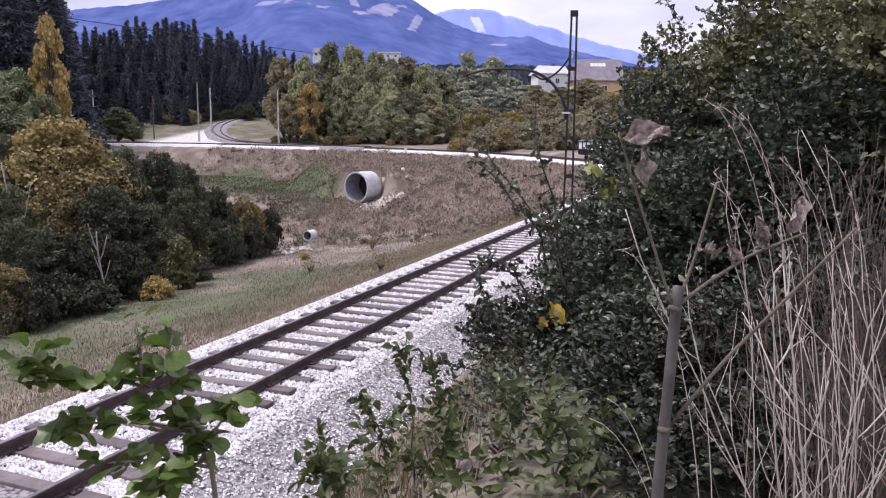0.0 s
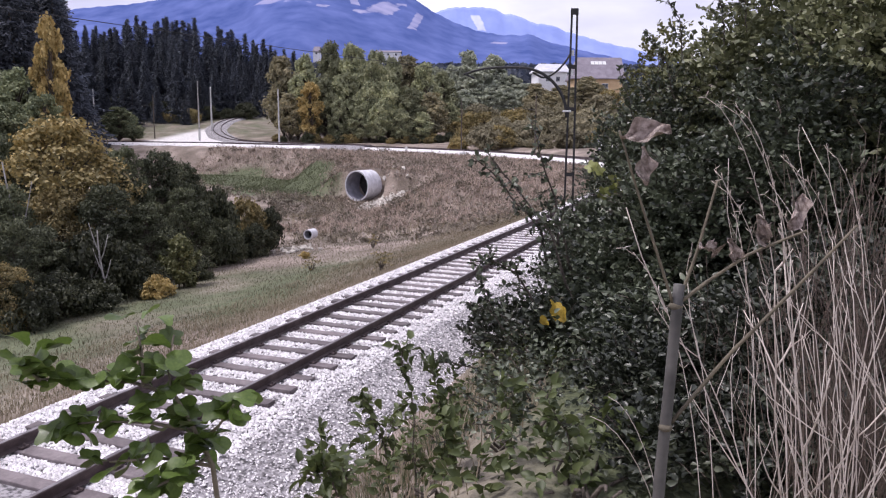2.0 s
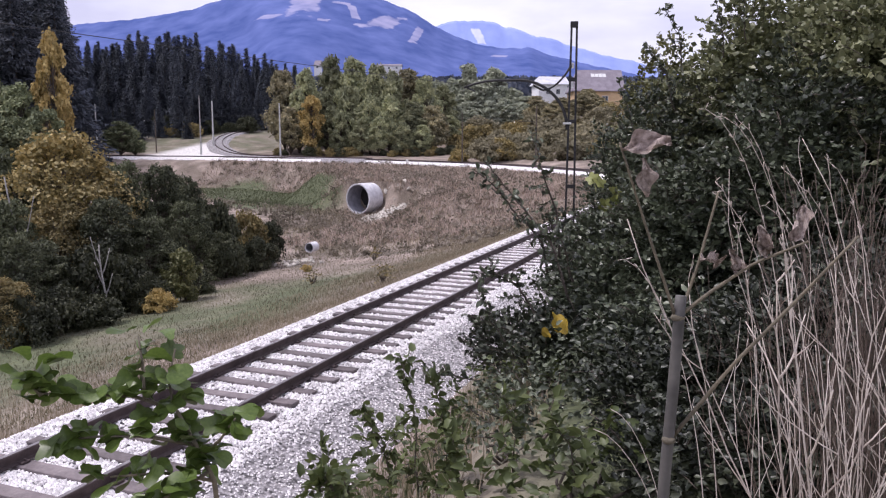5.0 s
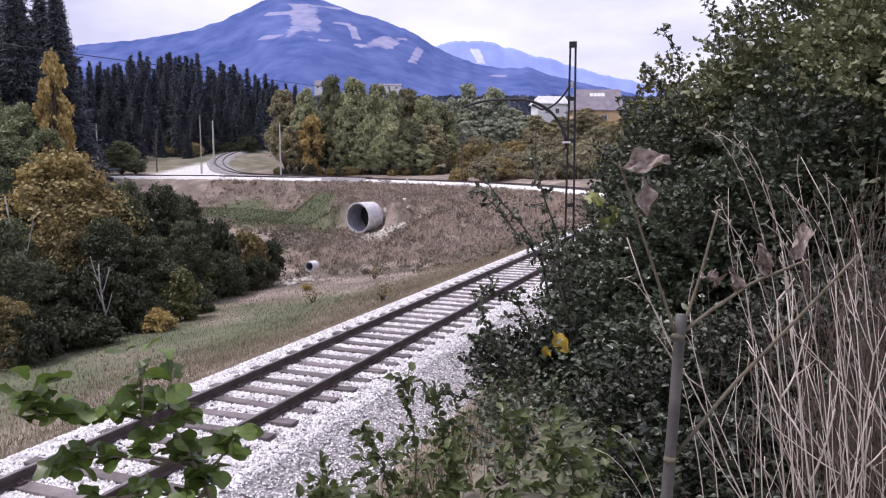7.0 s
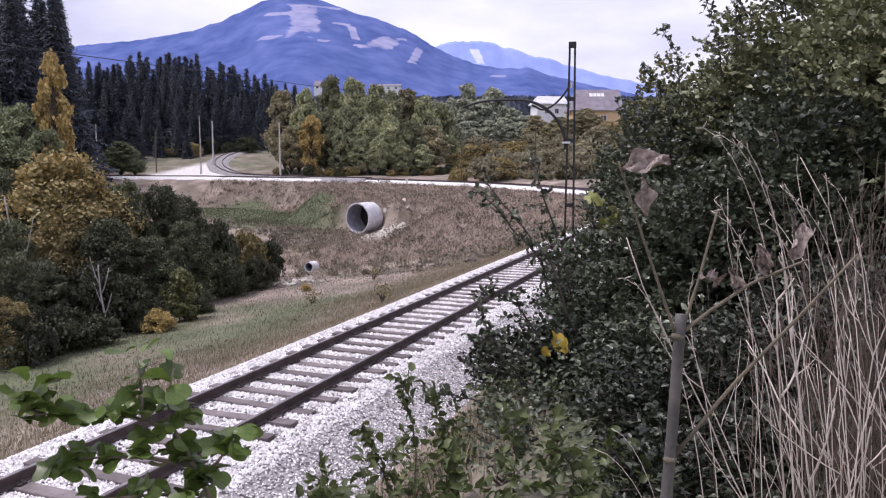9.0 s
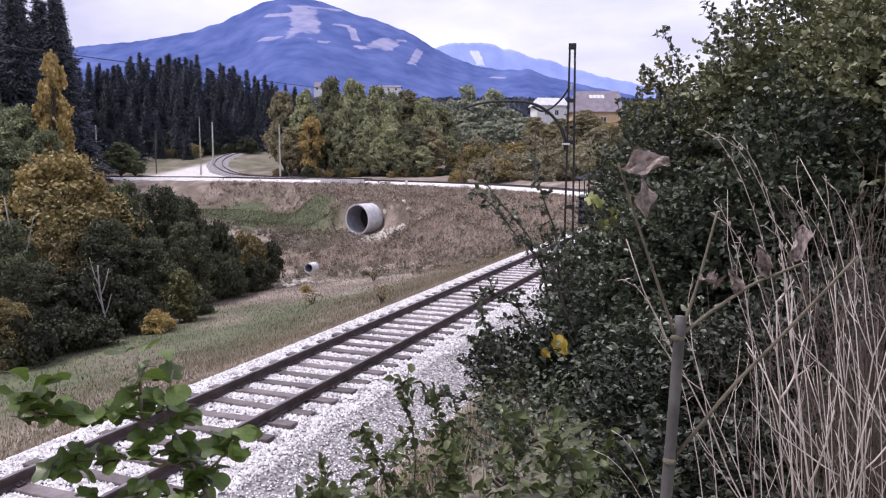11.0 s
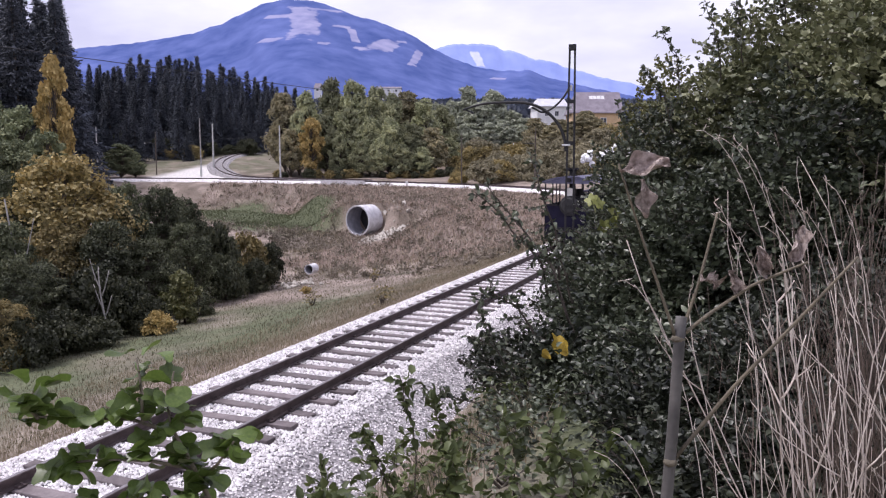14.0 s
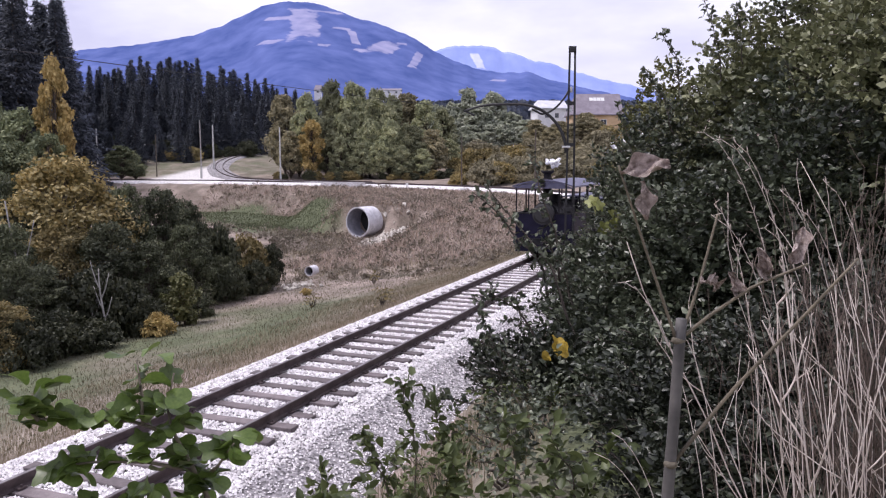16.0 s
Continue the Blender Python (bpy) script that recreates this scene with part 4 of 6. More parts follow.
# ---- trees ----
def conifer_mesh(rng, h=1.0):
    """Crown of a spruce of unit height: drooping boughs in whorls, each a fan of short sprays."""
    P, Wv, S = [], [], []
    for lv in np.linspace(0.07, 0.985, 50):
        r = 0.20 * (1 - lv) ** 1.0 * rng.uniform(0.7, 1.15) + 0.004
        for a in rng.uniform(0, 2 * np.pi, int(6 + 10 * (1 - lv))):
            rr = r * rng.uniform(0.6, 1.2)
            d = np.array([math.cos(a), math.sin(a), 0])
            tilt = rng.uniform(0.15, 0.5)
            for q in np.linspace(0.15, 1.0, 7):
                for _ in range(2):
                    P.append(d * rr * q * 0.85 + np.array([rng.normal(0, 0.006), rng.normal(0, 0.006), lv + 0.02 - tilt * rr * q + rng.normal(0, 0.006)]))
                    Wv.append(d * 0.7 + rng.normal(0, 0.55, 3) + np.array([0, 0, -0.55]))
                    S.append(0.024 * (0.5 + 0.7 * (1 - lv)))
    return _sized(np.array(P), np.array(Wv), np.array(S), rng, 0.42)


def _sized(P, Wv, S, rng, width):
    n = len(P)
    w = unit(Wv)
    side = unit(np.cross(w, rng.normal(0, 0.5, (n, 3)) + np.array([0, 0, 1.0])))
    up = np.cross(side, w)
    L = (S * rng.uniform(0.8, 1.5, n))[:, None]
    v = np.stack([P, P + w * L * 0.5 + side * L * width * 0.5 - up * L * 0.15, P + w * L, P + w * L * 0.5 - side * L * width * 0.5 - up * L * 0.15], 1)
    base = (np.arange(n) * 4)[:, None]
    tri = np.array([[0, 2, 1], [0, 3, 2]])
    return v.reshape(-1, 3), (base[:, :, None] + tri[None]).reshape(-1, 3), np.zeros((0, 4), int)


def make_spruce(rng, h):
    e = thing("spruce", "tall dark spruce tree in the forest edge", "tree", group="spruces of the forest")
    part("trunk", rod(bmesh.new(), (0, 0, -0.02), (0, 0, 0.97), 0.014, 0.002, 7), M_BARK, e)
    v, t, q = conifer_mesh(rng)
    mesh_np("crown", v, t, q, L_SPRUCE, e)
    e.scale = (h, h, h)
    return e


SPRUCES = [make_spruce(np.random.default_rng(40 + i), 1.0) for i in range(4)]


def put_spruce(i, x, y, h, slim=1.0):
    src = SPRUCES[i % 4]
    o = copy_thing(src, pose(x, y, land1(x, y) - 0.3, 0, 0, (i * 77) % 360))
    o.scale = (h * slim, h * slim, h)


def crown_points(rng, n_lobes, R, H, z0):
    """Centres and radii of the leaf tiers of a broadleaf crown, wide below the middle and narrowing upwards."""
    c = []
    for k in range(n_lobes):
        u = (k + rng.uniform(0, 1)) / n_lobes
        rr = R * (0.22 + 0.78 * math.sin(math.pi * (0.22 + 0.74 * u))) * rng.uniform(0.15, 1.0) ** 0.6
        a = rng.uniform(0, 2 * math.pi)
        c.append((rr * math.cos(a), rr * math.sin(a), z0 + H * u, R * rng.uniform(0.12, 0.36) * (1.15 - 0.4 * u)))
    return np.array(c)


def tier_leaves(rng, c, per, leaf):
    """Leaves laid over the domed top of each tier, a few hanging from its rim; the underside stays open."""
    k = len(c) * per
    C, r = np.repeat(c[:, :3], per, 0), np.repeat(c[:, 3], per)[:, None]
    d = unit(rng.normal(0, 1, (k, 3)))
    d[:, 2] = np.where(rng.random(k) < 0.62, np.abs(d[:, 2]), d[:, 2])
    rag = 1 + 0.3 * np.sin(d[:, :1] * 7 + C[:, :1] * 3) * np.cos(d[:, 1:2] * 6 + C[:, 2:] * 2)
    P = C + d * r * rag * rng.uniform(0.55, 1.08, (k, 1)) * np.array([1, 1, 0.9])
    nrm = unit(d * np.array([1, 1, 1.2]) + rng.normal(0, 0.7, (k, 3)))
    w = unit(np.cross(nrm, rng.normal(0, 1, (k, 3))) + np.array([0, 0, -0.25]))
    side = unit(np.cross(nrm, w))
    L = leaf * rng.uniform(0.55, 1.45, (k, 1))
    v = np.stack([P, P + w * L * 0.5 + side * L * 0.36 + nrm * L * 0.1, P + w * L, P + w * L * 0.5 - side * L * 0.36 + nrm * L * 0.1], 1)
    tri = np.array([[0, 2, 1], [0, 3, 2]])
    return v.reshape(-1, 3), ((np.arange(k) * 4)[:, None, None] + tri[None]).reshape(-1, 3), np.zeros((0, 4), int)


def make_broadleaf(rng, name, label, mat, R, H, z0, lobes, per_lobe, leaf, group, trunk_r, multi=1):
    """Trunk with limbs to each lobe, lobes covered with leaf clumps."""
    e = thing(name, label, "tree" if name != "shrub" else "shrub", group=group)
    c = crown_points(rng, lobes, R, H, z0)
    lines = []
    for k in range(multi):
        b = np.array([rng.normal(0, 0.12 * R) * (multi > 1), rng.normal(0, 0.12 * R) * (multi > 1), -0.3])
        top = np.array([rng.normal(0, 0.15 * R), rng.normal(0, 0.15 * R), z0 + H * 0.85])
        u = np.linspace(0, 1, 7)[:, None]
        pts = b + (top - b) * u + np.sin(u * 5 + k) * 0.04 * R
        lines.append((pts, np.linspace(trunk_r, trunk_r * 0.2, 7)))
    for x, y, z, r in c:
        u = np.linspace(0, 1, 5)[:, None]
        zz = max(0.3, z - 0.9 * math.hypot(x, y) - 0.2 * H)
        a = np.array([0, 0, zz])
        pts = a + (np.array([x, y, z]) - a) * u + np.array([0, 0, 0.08 * R]) * np.sin(u * np.pi)
        lines.append((pts, np.linspace(trunk_r * 0.4, trunk_r * 0.08, 5)))
    tubes("trunk", lines, M_BARK, e, seg=5)
    v, t, q = tier_leaves(rng, c, per_lobe, leaf)
    mesh_np("crown", v, t, q, mat, e)
    return e


KIND_SIZE = {}


def kinds(label, mat, group, seed, R, H, z0, lobes, per, leaf, tr, name="broadleaf_tree", multi=1, n=2):
    out = [make_broadleaf(np.random.default_rng(seed + i), name, label, mat, R, H, z0, lobes, per, leaf, group, tr, multi) for i in range(n)]
    for o in out:
        KIND_SIZE[o.name] = (R * 2.15, z0 + H + 0.12 * R)
    return out


T_GREEN = kinds("green broadleaf tree beyond the far track", L_WOOD, "trees beyond the track", 60, 3.4, 9.8, 2.0, 100, 170, 0.36, 0.22, n=4)
T_EDGE = kinds("dark green broadleaf tree at the forest edge", L_EDGE, "trees of the forest edge", 65, 3.4, 9.8, 1.6, 95, 170, 0.34, 0.2, n=3)
T_OLIVE = kinds("olive-green autumn broadleaf tree", L_WOODO, "trees beyond the track", 70, 3.2, 9.0, 2.0, 95, 170, 0.36, 0.2, n=3)
T_HAZE = kinds("tall tree far behind the bend, painted haze grey-green", L_HAZE, "far trees behind the bend", 75, 3.2, 10.5, 1.8, 80, 110, 0.55, 0.22, n=3)
T_YELLOW = kinds("yellow autumn tree among darker trees", L_YELLOW, "yellow trees", 80, 2.1, 8.0, 1.8, 70, 130, 0.34, 0.14)
T_VALLEY = kinds("dark green leafy tree in the valley hollow", L_TREE, "trees in the hollow", 90, 2.9, 7.4, 0.6, 120, 200, 0.17, 0.1, name="broadleaf_tree", multi=3, n=4)
T_VOLIVE = kinds("olive and yellowing tree in the valley hollow", L_OLIVE, "trees in the hollow", 95, 2.9, 7.4, 0.7, 120, 200, 0.17, 0.1, multi=3)
T_GOLD = kinds("small yellow-green tree at the edge of the hollow", L_YGREEN, "trees in the hollow", 98, 1.2, 2.8, 0.2, 60, 110, 0.15, 0.05, multi=3, n=1)
T_SHRUB = kinds("low dense shrub at the edge of the meadow, shade painted dark", L_UNDER_SHADE, "shrubs in the hollow", 100, 1.7, 1.9, 0.15, 60, 120, 0.16, 0.05, name="shrub", multi=4, n=3)
T_BANK = kinds("low olive and tan scrub on the bank outside the bend", L_BANK, "scrub outside the bend", 112, 1.7, 1.7, 0.1, 60, 110, 0.2, 0.05, name="shrub", multi=4, n=3)
T_YSHRUB = kinds("low ochre autumn shrub in the meadow", L_YELLOW, "shrubs in the hollow", 105, 1.1, 1.2, 0.1, 40, 100, 0.13, 0.04, name="shrub", multi=4)
T_OSHRUB = kinds("low olive-brown shrub on the bank", L_OLIVE, "shrubs in the hollow", 108, 1.6, 1.7, 0.1, 54, 110, 0.16, 0.05, name="shrub", multi=4)


def put(srcs, i, x, y, s=1.0, sz=None, dz=0.0):
    src = srcs[i % len(srcs)]
    o = copy_thing(src, pose(x, y, land1(x, y) + dz, 0, 0, (i * 137) % 360))
    o.scale = (s, s, sz or s)


def put_to(srcs, i, x, y, top, width):
    """A tree that stands on the ground with its crown's top at a given level and a given breadth."""
    src = srcs[i % len(srcs)]
    w, h = KIND_SIZE[src.name]
    put(srcs, i, x, y, width / w, max(0.6, top - land1(x, y)) / h)


# kind, x, y, level of the top, breadth
HOLLOW = (
    ("O", -20.3, 40.5, 4.2, 7.6), ("V", -23.4, 41, 3.2, 3.8), ("V", -25.0, 47, 3.6, 5.2), ("V", -18.5, 44, 2.7, 3.9), ("V", -17.1, 46, 2.4, 4.1),
    ("V", -16.8, 50, 1.5, 3.3), ("V", -20.0, 35, 1.1, 3.6), ("O", -18.9, 37.5, 0.8, 4.2), ("V", -16.7, 38, 1.0, 3.9), ("V", -15.3, 39, -0.1, 3.5),
    ("V", -14.6, 43, 0.4, 3.5), ("B", -13.7, 46, 0.1, 3.4), ("U", -12.7, 49, -0.8, 3.3), ("B", -12.0, 52, -1.6, 2.3), ("V", -17.4, 32.5, -0.5, 3.6),
    ("B", -15.7, 33.5, -0.8, 3.7), ("V", -17.0, 30, 0.1, 2.7), ("B", -14.7, 35, -1.5, 2.8), ("G", -12.7, 36.5, -1.4, 2.2), ("B", -12.6, 39, -2.8, 1.7),
    ("O", -16.3, 28, -1.3, 2.3), ("B", -15.4, 30, -2.0, 2.7), ("B", -12.8, 44.5, -1.5, 2.6), ("B", -13.4, 34, -2.1, 2.0), ("B", -11.5, 47, -2.1, 2.4),
    ("B", -15.6, 28, -1.9, 2.3), ("B", -14.5, 31, -2.5, 2.3), ("U", -14.5, 52, -1.4, 2.3), ("B", -14.6, 41, -0.9, 2.1),
)
EDGE = (
    ("G", -53.8, 98, 10.7, 8.7), ("O", -60.6, 104, 12.4, 9.2), ("G", -49.0, 95, 7.7, 6.3), ("G", -50.2, 90, 6.4, 7.3),
    ("G", -59.6, 142, 7.4, 7.3), ("O", -58.6, 146, 5.5, 5.4), ("G", -52.2, 88, 6.7, 8.4),
)
WOOD = (
    ("O", -31.3, 152, 17.5, 9.0), ("G", -28.2, 160, 18.4, 10.6), ("G", -23.5, 166, 21.7, 11.0), ("G", -18.7, 162, 20.7, 11.4), ("G", -13.9, 158, 19.2, 10.5),
    ("G", -10.1, 154, 17.4, 9.7), ("O", -7.7, 168, 19.2, 9.9), ("G", -3.8, 160, 17.0, 9.4), ("G", 0.1, 166, 15.8, 8.6), ("G", -27.9, 149, 13.6, 8.2),
    ("G", -22.3, 148, 13.0, 8.7), ("G", -18.2, 150, 14.2, 9.4), ("G", -14.1, 148, 12.4, 8.7), ("G", -10.2, 147, 12.4, 8.7), ("G", -5.9, 148, 11.3, 8.7),
    ("O", -2.1, 150, 10.7, 7.7), ("G", 1.3, 154, 9.0, 6.8), ("G", -19.5, 145, 9.0, 6.4), ("O", -29.0, 146, 10.2, 5.9), ("G", -15.3, 144, 7.9, 6.4),
    ("G", -11.9, 144, 8.5, 6.4), ("G", -7.7, 144, 7.4, 6.4), ("G", -3.9, 145, 6.9, 6.4),
)
HAZE = (
    ("H", 6.4, 205, 23.8, 10.6), ("H", 13.6, 210, 23.3, 11.6), ("H", 9.5, 196, 19.1, 10.1), ("H", 18.3, 205, 17.7, 9.1), ("H", 2.5, 215, 20.9, 9.5),
    ("H", 21.5, 200, 15.5, 8.9), ("H", -1.5, 222, 20.8, 9.8), ("H", 14.7, 188, 14.1, 8.3), ("H", 7.0, 186, 13.3, 8.2), ("H", 24.6, 195, 13.7, 8.6),
)


def plant_trees():
    rng = np.random.default_rng(21)
    k = 0
    # forest wall behind the yard and up the hill
    for row, (y0, n, h) in enumerate(((181, 30, 14.5), (192, 46, 18.0), (206, 56, 21.5))):
        for i in range(n):
            x = -116 + (i + rng.uniform(-0.4, 0.4)) * (75 / n) + row * 1.6
            fall = 1 - 0.22 * smooth(-62, -42, x) - 0.3 * smooth(-74, -92, x)
            put_spruce(k, x, y0 + rng.uniform(-4, 4), h * fall * rng.uniform(0.9, 1.07), rng.uniform(1.2, 1.6))
            k += 1
    for i in range(118):
        y = rng.uniform(104, 176)
        x = -0.470 * y - 2.5 - 36 * rng.random() ** 1.2
        put_spruce(k, x, y, rng.uniform(22, 33), rng.uniform(1.0, 1.5))
        k += 1
    src = {"G": T_GREEN, "O": T_OLIVE, "H": T_HAZE}
    for i, (kind, x, y, top, w) in enumerate(EDGE):
        put_to(T_EDGE, i, x, y, top, w * 0.9)
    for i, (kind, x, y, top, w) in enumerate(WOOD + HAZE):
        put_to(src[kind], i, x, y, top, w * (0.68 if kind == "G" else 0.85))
    put_to(T_YELLOW, 0, -50.3, 100, 17.4, 4.6)
    put_to(T_YELLOW, 1, -24.6, 144, 12.2, 4.9)
    # tall grass and low shrubs at the foot of the wood
    for i in range(34):
        x = -31 + 37 * rng.random()
        put((T_SHRUB, T_OSHRUB)[i % 2], i, x, 141.5 + rng.uniform(0, 3), rng.uniform(0.4, 0.9))
    for i in range(20):
        y = rng.uniform(170, 190)
        x = y * rng.uniform(0.0, 0.2)
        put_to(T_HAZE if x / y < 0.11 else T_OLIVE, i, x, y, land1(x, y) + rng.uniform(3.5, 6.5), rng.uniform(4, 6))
    # bushes on the bank outside the bend, with a bare earth slip left between them
    for i in range(150):
        x = rng.uniform(1, 42)
        y = rng.uniform(124, 172) - 0.45 * max(0, x - 8)
        if 0.13 < x / y < 0.155 and y < 138:
            continue
        put((T_BANK, T_BANK, T_OSHRUB, T_BANK)[i % 4], i, x, y, 0.6 + 1.5 * rng.random() ** 1.6)
    for i in range(9):
        put((T_OSHRUB, T_YSHRUB)[i % 2], i, rng.uniform(-63, -55), rng.uniform(168, 176), rng.uniform(0.9, 1.5))
    for i in range(44):
        y = rng.uniform(164, 178)
        x = rng.uniform(-92, -46)
        if x / y < -0.30:
            put_spruce(k + i, x, y, rng.uniform(5, 11), rng.uniform(1.2, 1.7))
    for i in range(26):
        put(T_SHRUB, i, rng.uniform(-92, -44), rng.uniform(174, 182), rng.uniform(0.9, 1.7))
    for i, (x, y, top, w) in enumerate(((24, 186, 11.5, 6), (28, 188, 12.0, 6), (32, 184, 10.8, 6), (36, 190, 11.0, 5.5), (41, 192, 11.6, 6), (45, 188, 13, 6), (21, 190, 13, 6), (34, 196, 11.8, 5), (38.5, 194, 11.6, 5))):
        put_to(T_BANK if i % 3 else T_HAZE, i, x, y, top, w)
    # the hollow
    src = {"V": T_VALLEY, "O": T_VOLIVE, "B": T_SHRUB, "U": T_OSHRUB, "G": T_GOLD}
    for i, (kind, x, y, top, w) in enumerate(HOLLOW):
        put_to(src[kind], i, x, y, top, w)
    put(T_YSHRUB, 0, -12.7, 33.4, 0.72)
    put(T_YSHRUB, 1, -8.0, 44.0, 0.3)


plant_trees()
for src in SPRUCES + T_GREEN + T_EDGE + T_OLIVE + T_HAZE + T_YELLOW + T_VALLEY + T_VOLIVE + T_GOLD + T_SHRUB + T_YSHRUB + T_OSHRUB + T_BANK:
    for o in (*src.children_recursive, src):
        bpy.data.objects.remove(o)

for x, y, top, r, mat, lab, arm in ((-58.5, 130, 9.9, 0.17, M_PALE_POLE, "pale grey line pole", 0), (-45.7, 145, 12.2, 0.15, M_WOOD_POLE, "grey timber line pole with a pale foot", 0),
                                    (-46.3, 155, 11.7, 0.2, M_PALE_POLE, "pale concrete line pole", 0), (-28.3, 133.5, 10.3, 0.16, M_PALE_POLE, "pale grey line pole", 0),
                                    (12.8, 106.5, 8.6, 0.13, M_BARK, "dark timber line pole with a cross arm", -3.2), (2.9, 119, 8.2, 0.12, M_BARK, "dark timber line pole", 0),
                                    (-56.0, 150, 9.8, 0.13, M_BARK, "dark timber line pole with a cross arm", -2.2)):
    build_pole(x, y, top - land1(x, y) + 0.2, r, mat, lab, arm)
foot = part("pole_foot", rod(bmesh.new(), (0, 0, 0), (0, 0, 2.3), 0.21, 0.2, 10), M_PALE_POLE, bpy.data.objects["line_pole.001"], "pale concrete foot of the pole")


def bare_trunk(x, y, top, r, forks, label, seed):
    """A pale bare trunk with a few leafless limbs."""
    rng = np.random.default_rng(seed)
    z = land1(x, y)
    e = thing("bare_tree", label, "tree", (x, y, z), 0, "bare trunks in the hollow")
    u = np.linspace(0, 1, 9)[:, None]
    h = top - z
    main = np.concatenate([0.05 * h * np.sin(u * 3 + seed), 0 * u, h * u - 0.2], 1)
    lines = []
    for k in range(forks):
        a = main[3 + k % 4]
        d = np.array([rng.choice((-1, 1)) * rng.uniform(0.25, 0.5), rng.uniform(-0.2, 0.2), 1.0]) * h * rng.uniform(0.25, 0.4)
        lines.append((a + d * np.linspace(0, 1, 6)[:, None] ** np.array([0.8, 1, 1.1]), np.linspace(r * 0.6, r * 0.2, 6)))
    tubes("trunk", [(main, np.linspace(r, r * 0.45, 9))], M_WOOD_POLE, e, seg=7)
    for l in lines:
        tubes("limb", [l], M_WOOD_POLE, e, seg=5)


bare_trunk(-19.6, 34.6, 2.4, 0.07, 2, "slim pale bare trunk standing among the dark trees", 1)
bare_trunk(-14.6, 32.4, -0.4, 0.06, 4, "pale forked trunk with bare limbs in the dark undergrowth", 2)
bare_trunk(-15.3, 33.0, -0.9, 0.045, 3, "pale forked trunk with bare limbs in the dark undergrowth", 4)


# ---- hedge on the bank beside the camera ----
def hedge_bush(name, label, x, y, R, top, leaf_mat, n_twigs, leaf, seed, squash=(1, 1), category="bush", spread=0.22, per=13, group="bushes on the bank"):
    rng = np.random.default_rng(seed)
    z = land1(x, y)
    e = thing(name, label, category, (x, y, z), 0, group)
    H = max(top - z, 0.32)
    lines, P, Wv = [], [], []
    for k in range(n_twigs):
        d = unit(rng.normal(0, 1, 3))
        u = rng.uniform(0.12, 1.0) ** 0.45
        c = np.array([d[0] * R * squash[0] * u, d[1] * R * squash[1] * u, H * 0.52 + d[2] * H * 0.5 * u])
        c = c * (1 + 0.16 * noise.noise((c[0] * 1.1 + seed, c[1] * 1.1, c[2] * 1.1)))
        if c[2] < 0.03 * H:
            continue
        out = unit(np.array([d[0], d[1], 0.45 + 0.4 * d[2]]) + rng.normal(0, 0.35, 3))
        ln = spread * rng.uniform(0.6, 1.7)
        q = np.linspace(0, 1, per)[:, None]
        sag = np.array([0, 0, -0.25 * ln])
        pts = c + out * ln * q + sag * q * q
        P.append(pts + rng.normal(0, 0.012, pts.shape))
        side = unit(np.cross(out, [0, 0, 1]))
        sg = np.where(np.arange(per) % 2, 1, -1)[:, None]
        Wv.append(out * 0.6 + side * sg * 0.9 + np.array([0, 0, 0.15]))
        if k % 3 == 0:
            lines.append((pts[::4], np.linspace(0.006, 0.003, len(pts[::4]))))
    for k in range(9):
        a = rng.uniform(0, 6.28)
        u = np.linspace(0, 1, 8)[:, None]
        tip = np.array([math.cos(a) * R * 0.75 * squash[0], math.sin(a) * R * 0.75 * squash[1], H * rng.uniform(0.6, 0.95)])
        lines.append((np.array([0, 0, -0.2]) + tip * u ** np.array([1.3, 1.3, 0.8]) + rng.normal(0, 0.02, (8, 3)), np.linspace(0.03, 0.008, 8)))
    tubes("branchwork", lines, M_BARK, e, seg=4)
    P, Wv = np.concatenate(P), np.concatenate(Wv)
    v, t, q = leaf_arrays(P, Wv, leaf, rng, 0.62, 0.3) if y < 6.5 else simple_leaf_arrays(P, Wv, leaf, rng, 0.72)
    mesh_np("foliage", v, t, q, leaf_mat, e)
    return e


HL = "dense dark green hedge bush on the bank"
for i, (x, y, R, top, n, sq) in enumerate((
        (2.25, 10.0, 0.72, 2.9, 520, (1, 1)), (3.0, 10.4, 0.95, 4.3, 900, (1, 1)), (4.15, 10.4, 1.12, 5.6, 1200, (1, 1)), (5.9, 10.2, 1.75, 8.0, 2000, (1, 1)), (4.95, 8.9, 1.0, 6.2, 1000, (1, 1)), (7.6, 10.5, 1.6, 8.6, 1200, (1, 1)),
        (1.72, 7.6, 0.64, 2.6, 360, (1, 1)), (2.55, 7.8, 0.85, 3.5, 900, (1, 1)), (3.6, 7.5, 1.05, 4.5, 1100, (1, 1)), (5.0, 7.4, 1.4, 6.0, 1500, (1, 1)),
        (0.95, 8.6, 0.62, 1.75, 170, (1, 1)), (4.0, 14.5, 1.2, 3.6, 500, (1, 1)), (5.9, 18.0, 1.5, 4.4, 600, (1, 1)), (8.6, 24.0, 2.4, 5.2, 700, (1, 1)),
        (1.9, 5.6, 0.75, 2.45, 620, (1, 1)), (3.0, 5.4, 0.8, 3.0, 800, (1, 1)), (4.2, 5.2, 0.9, 3.7, 800, (1, 1)), (1.25, 6.6, 0.48, 2.1, 330, (1, 1)))):
    # Near and low bushes get the darkened leaves, which paint in shade.
    hedge_bush("hedge_bush", HL, x, y, R, top, L_UPPER if top > 5.3 else L_HEDGE_SHADE if y < 5.5 or top < 2.2 else L_HEDGE, int(n * (1.75 if y > 6.5 else 1.2)), 0.075 if top > 5.3 else 0.06, 200 + i, sq)
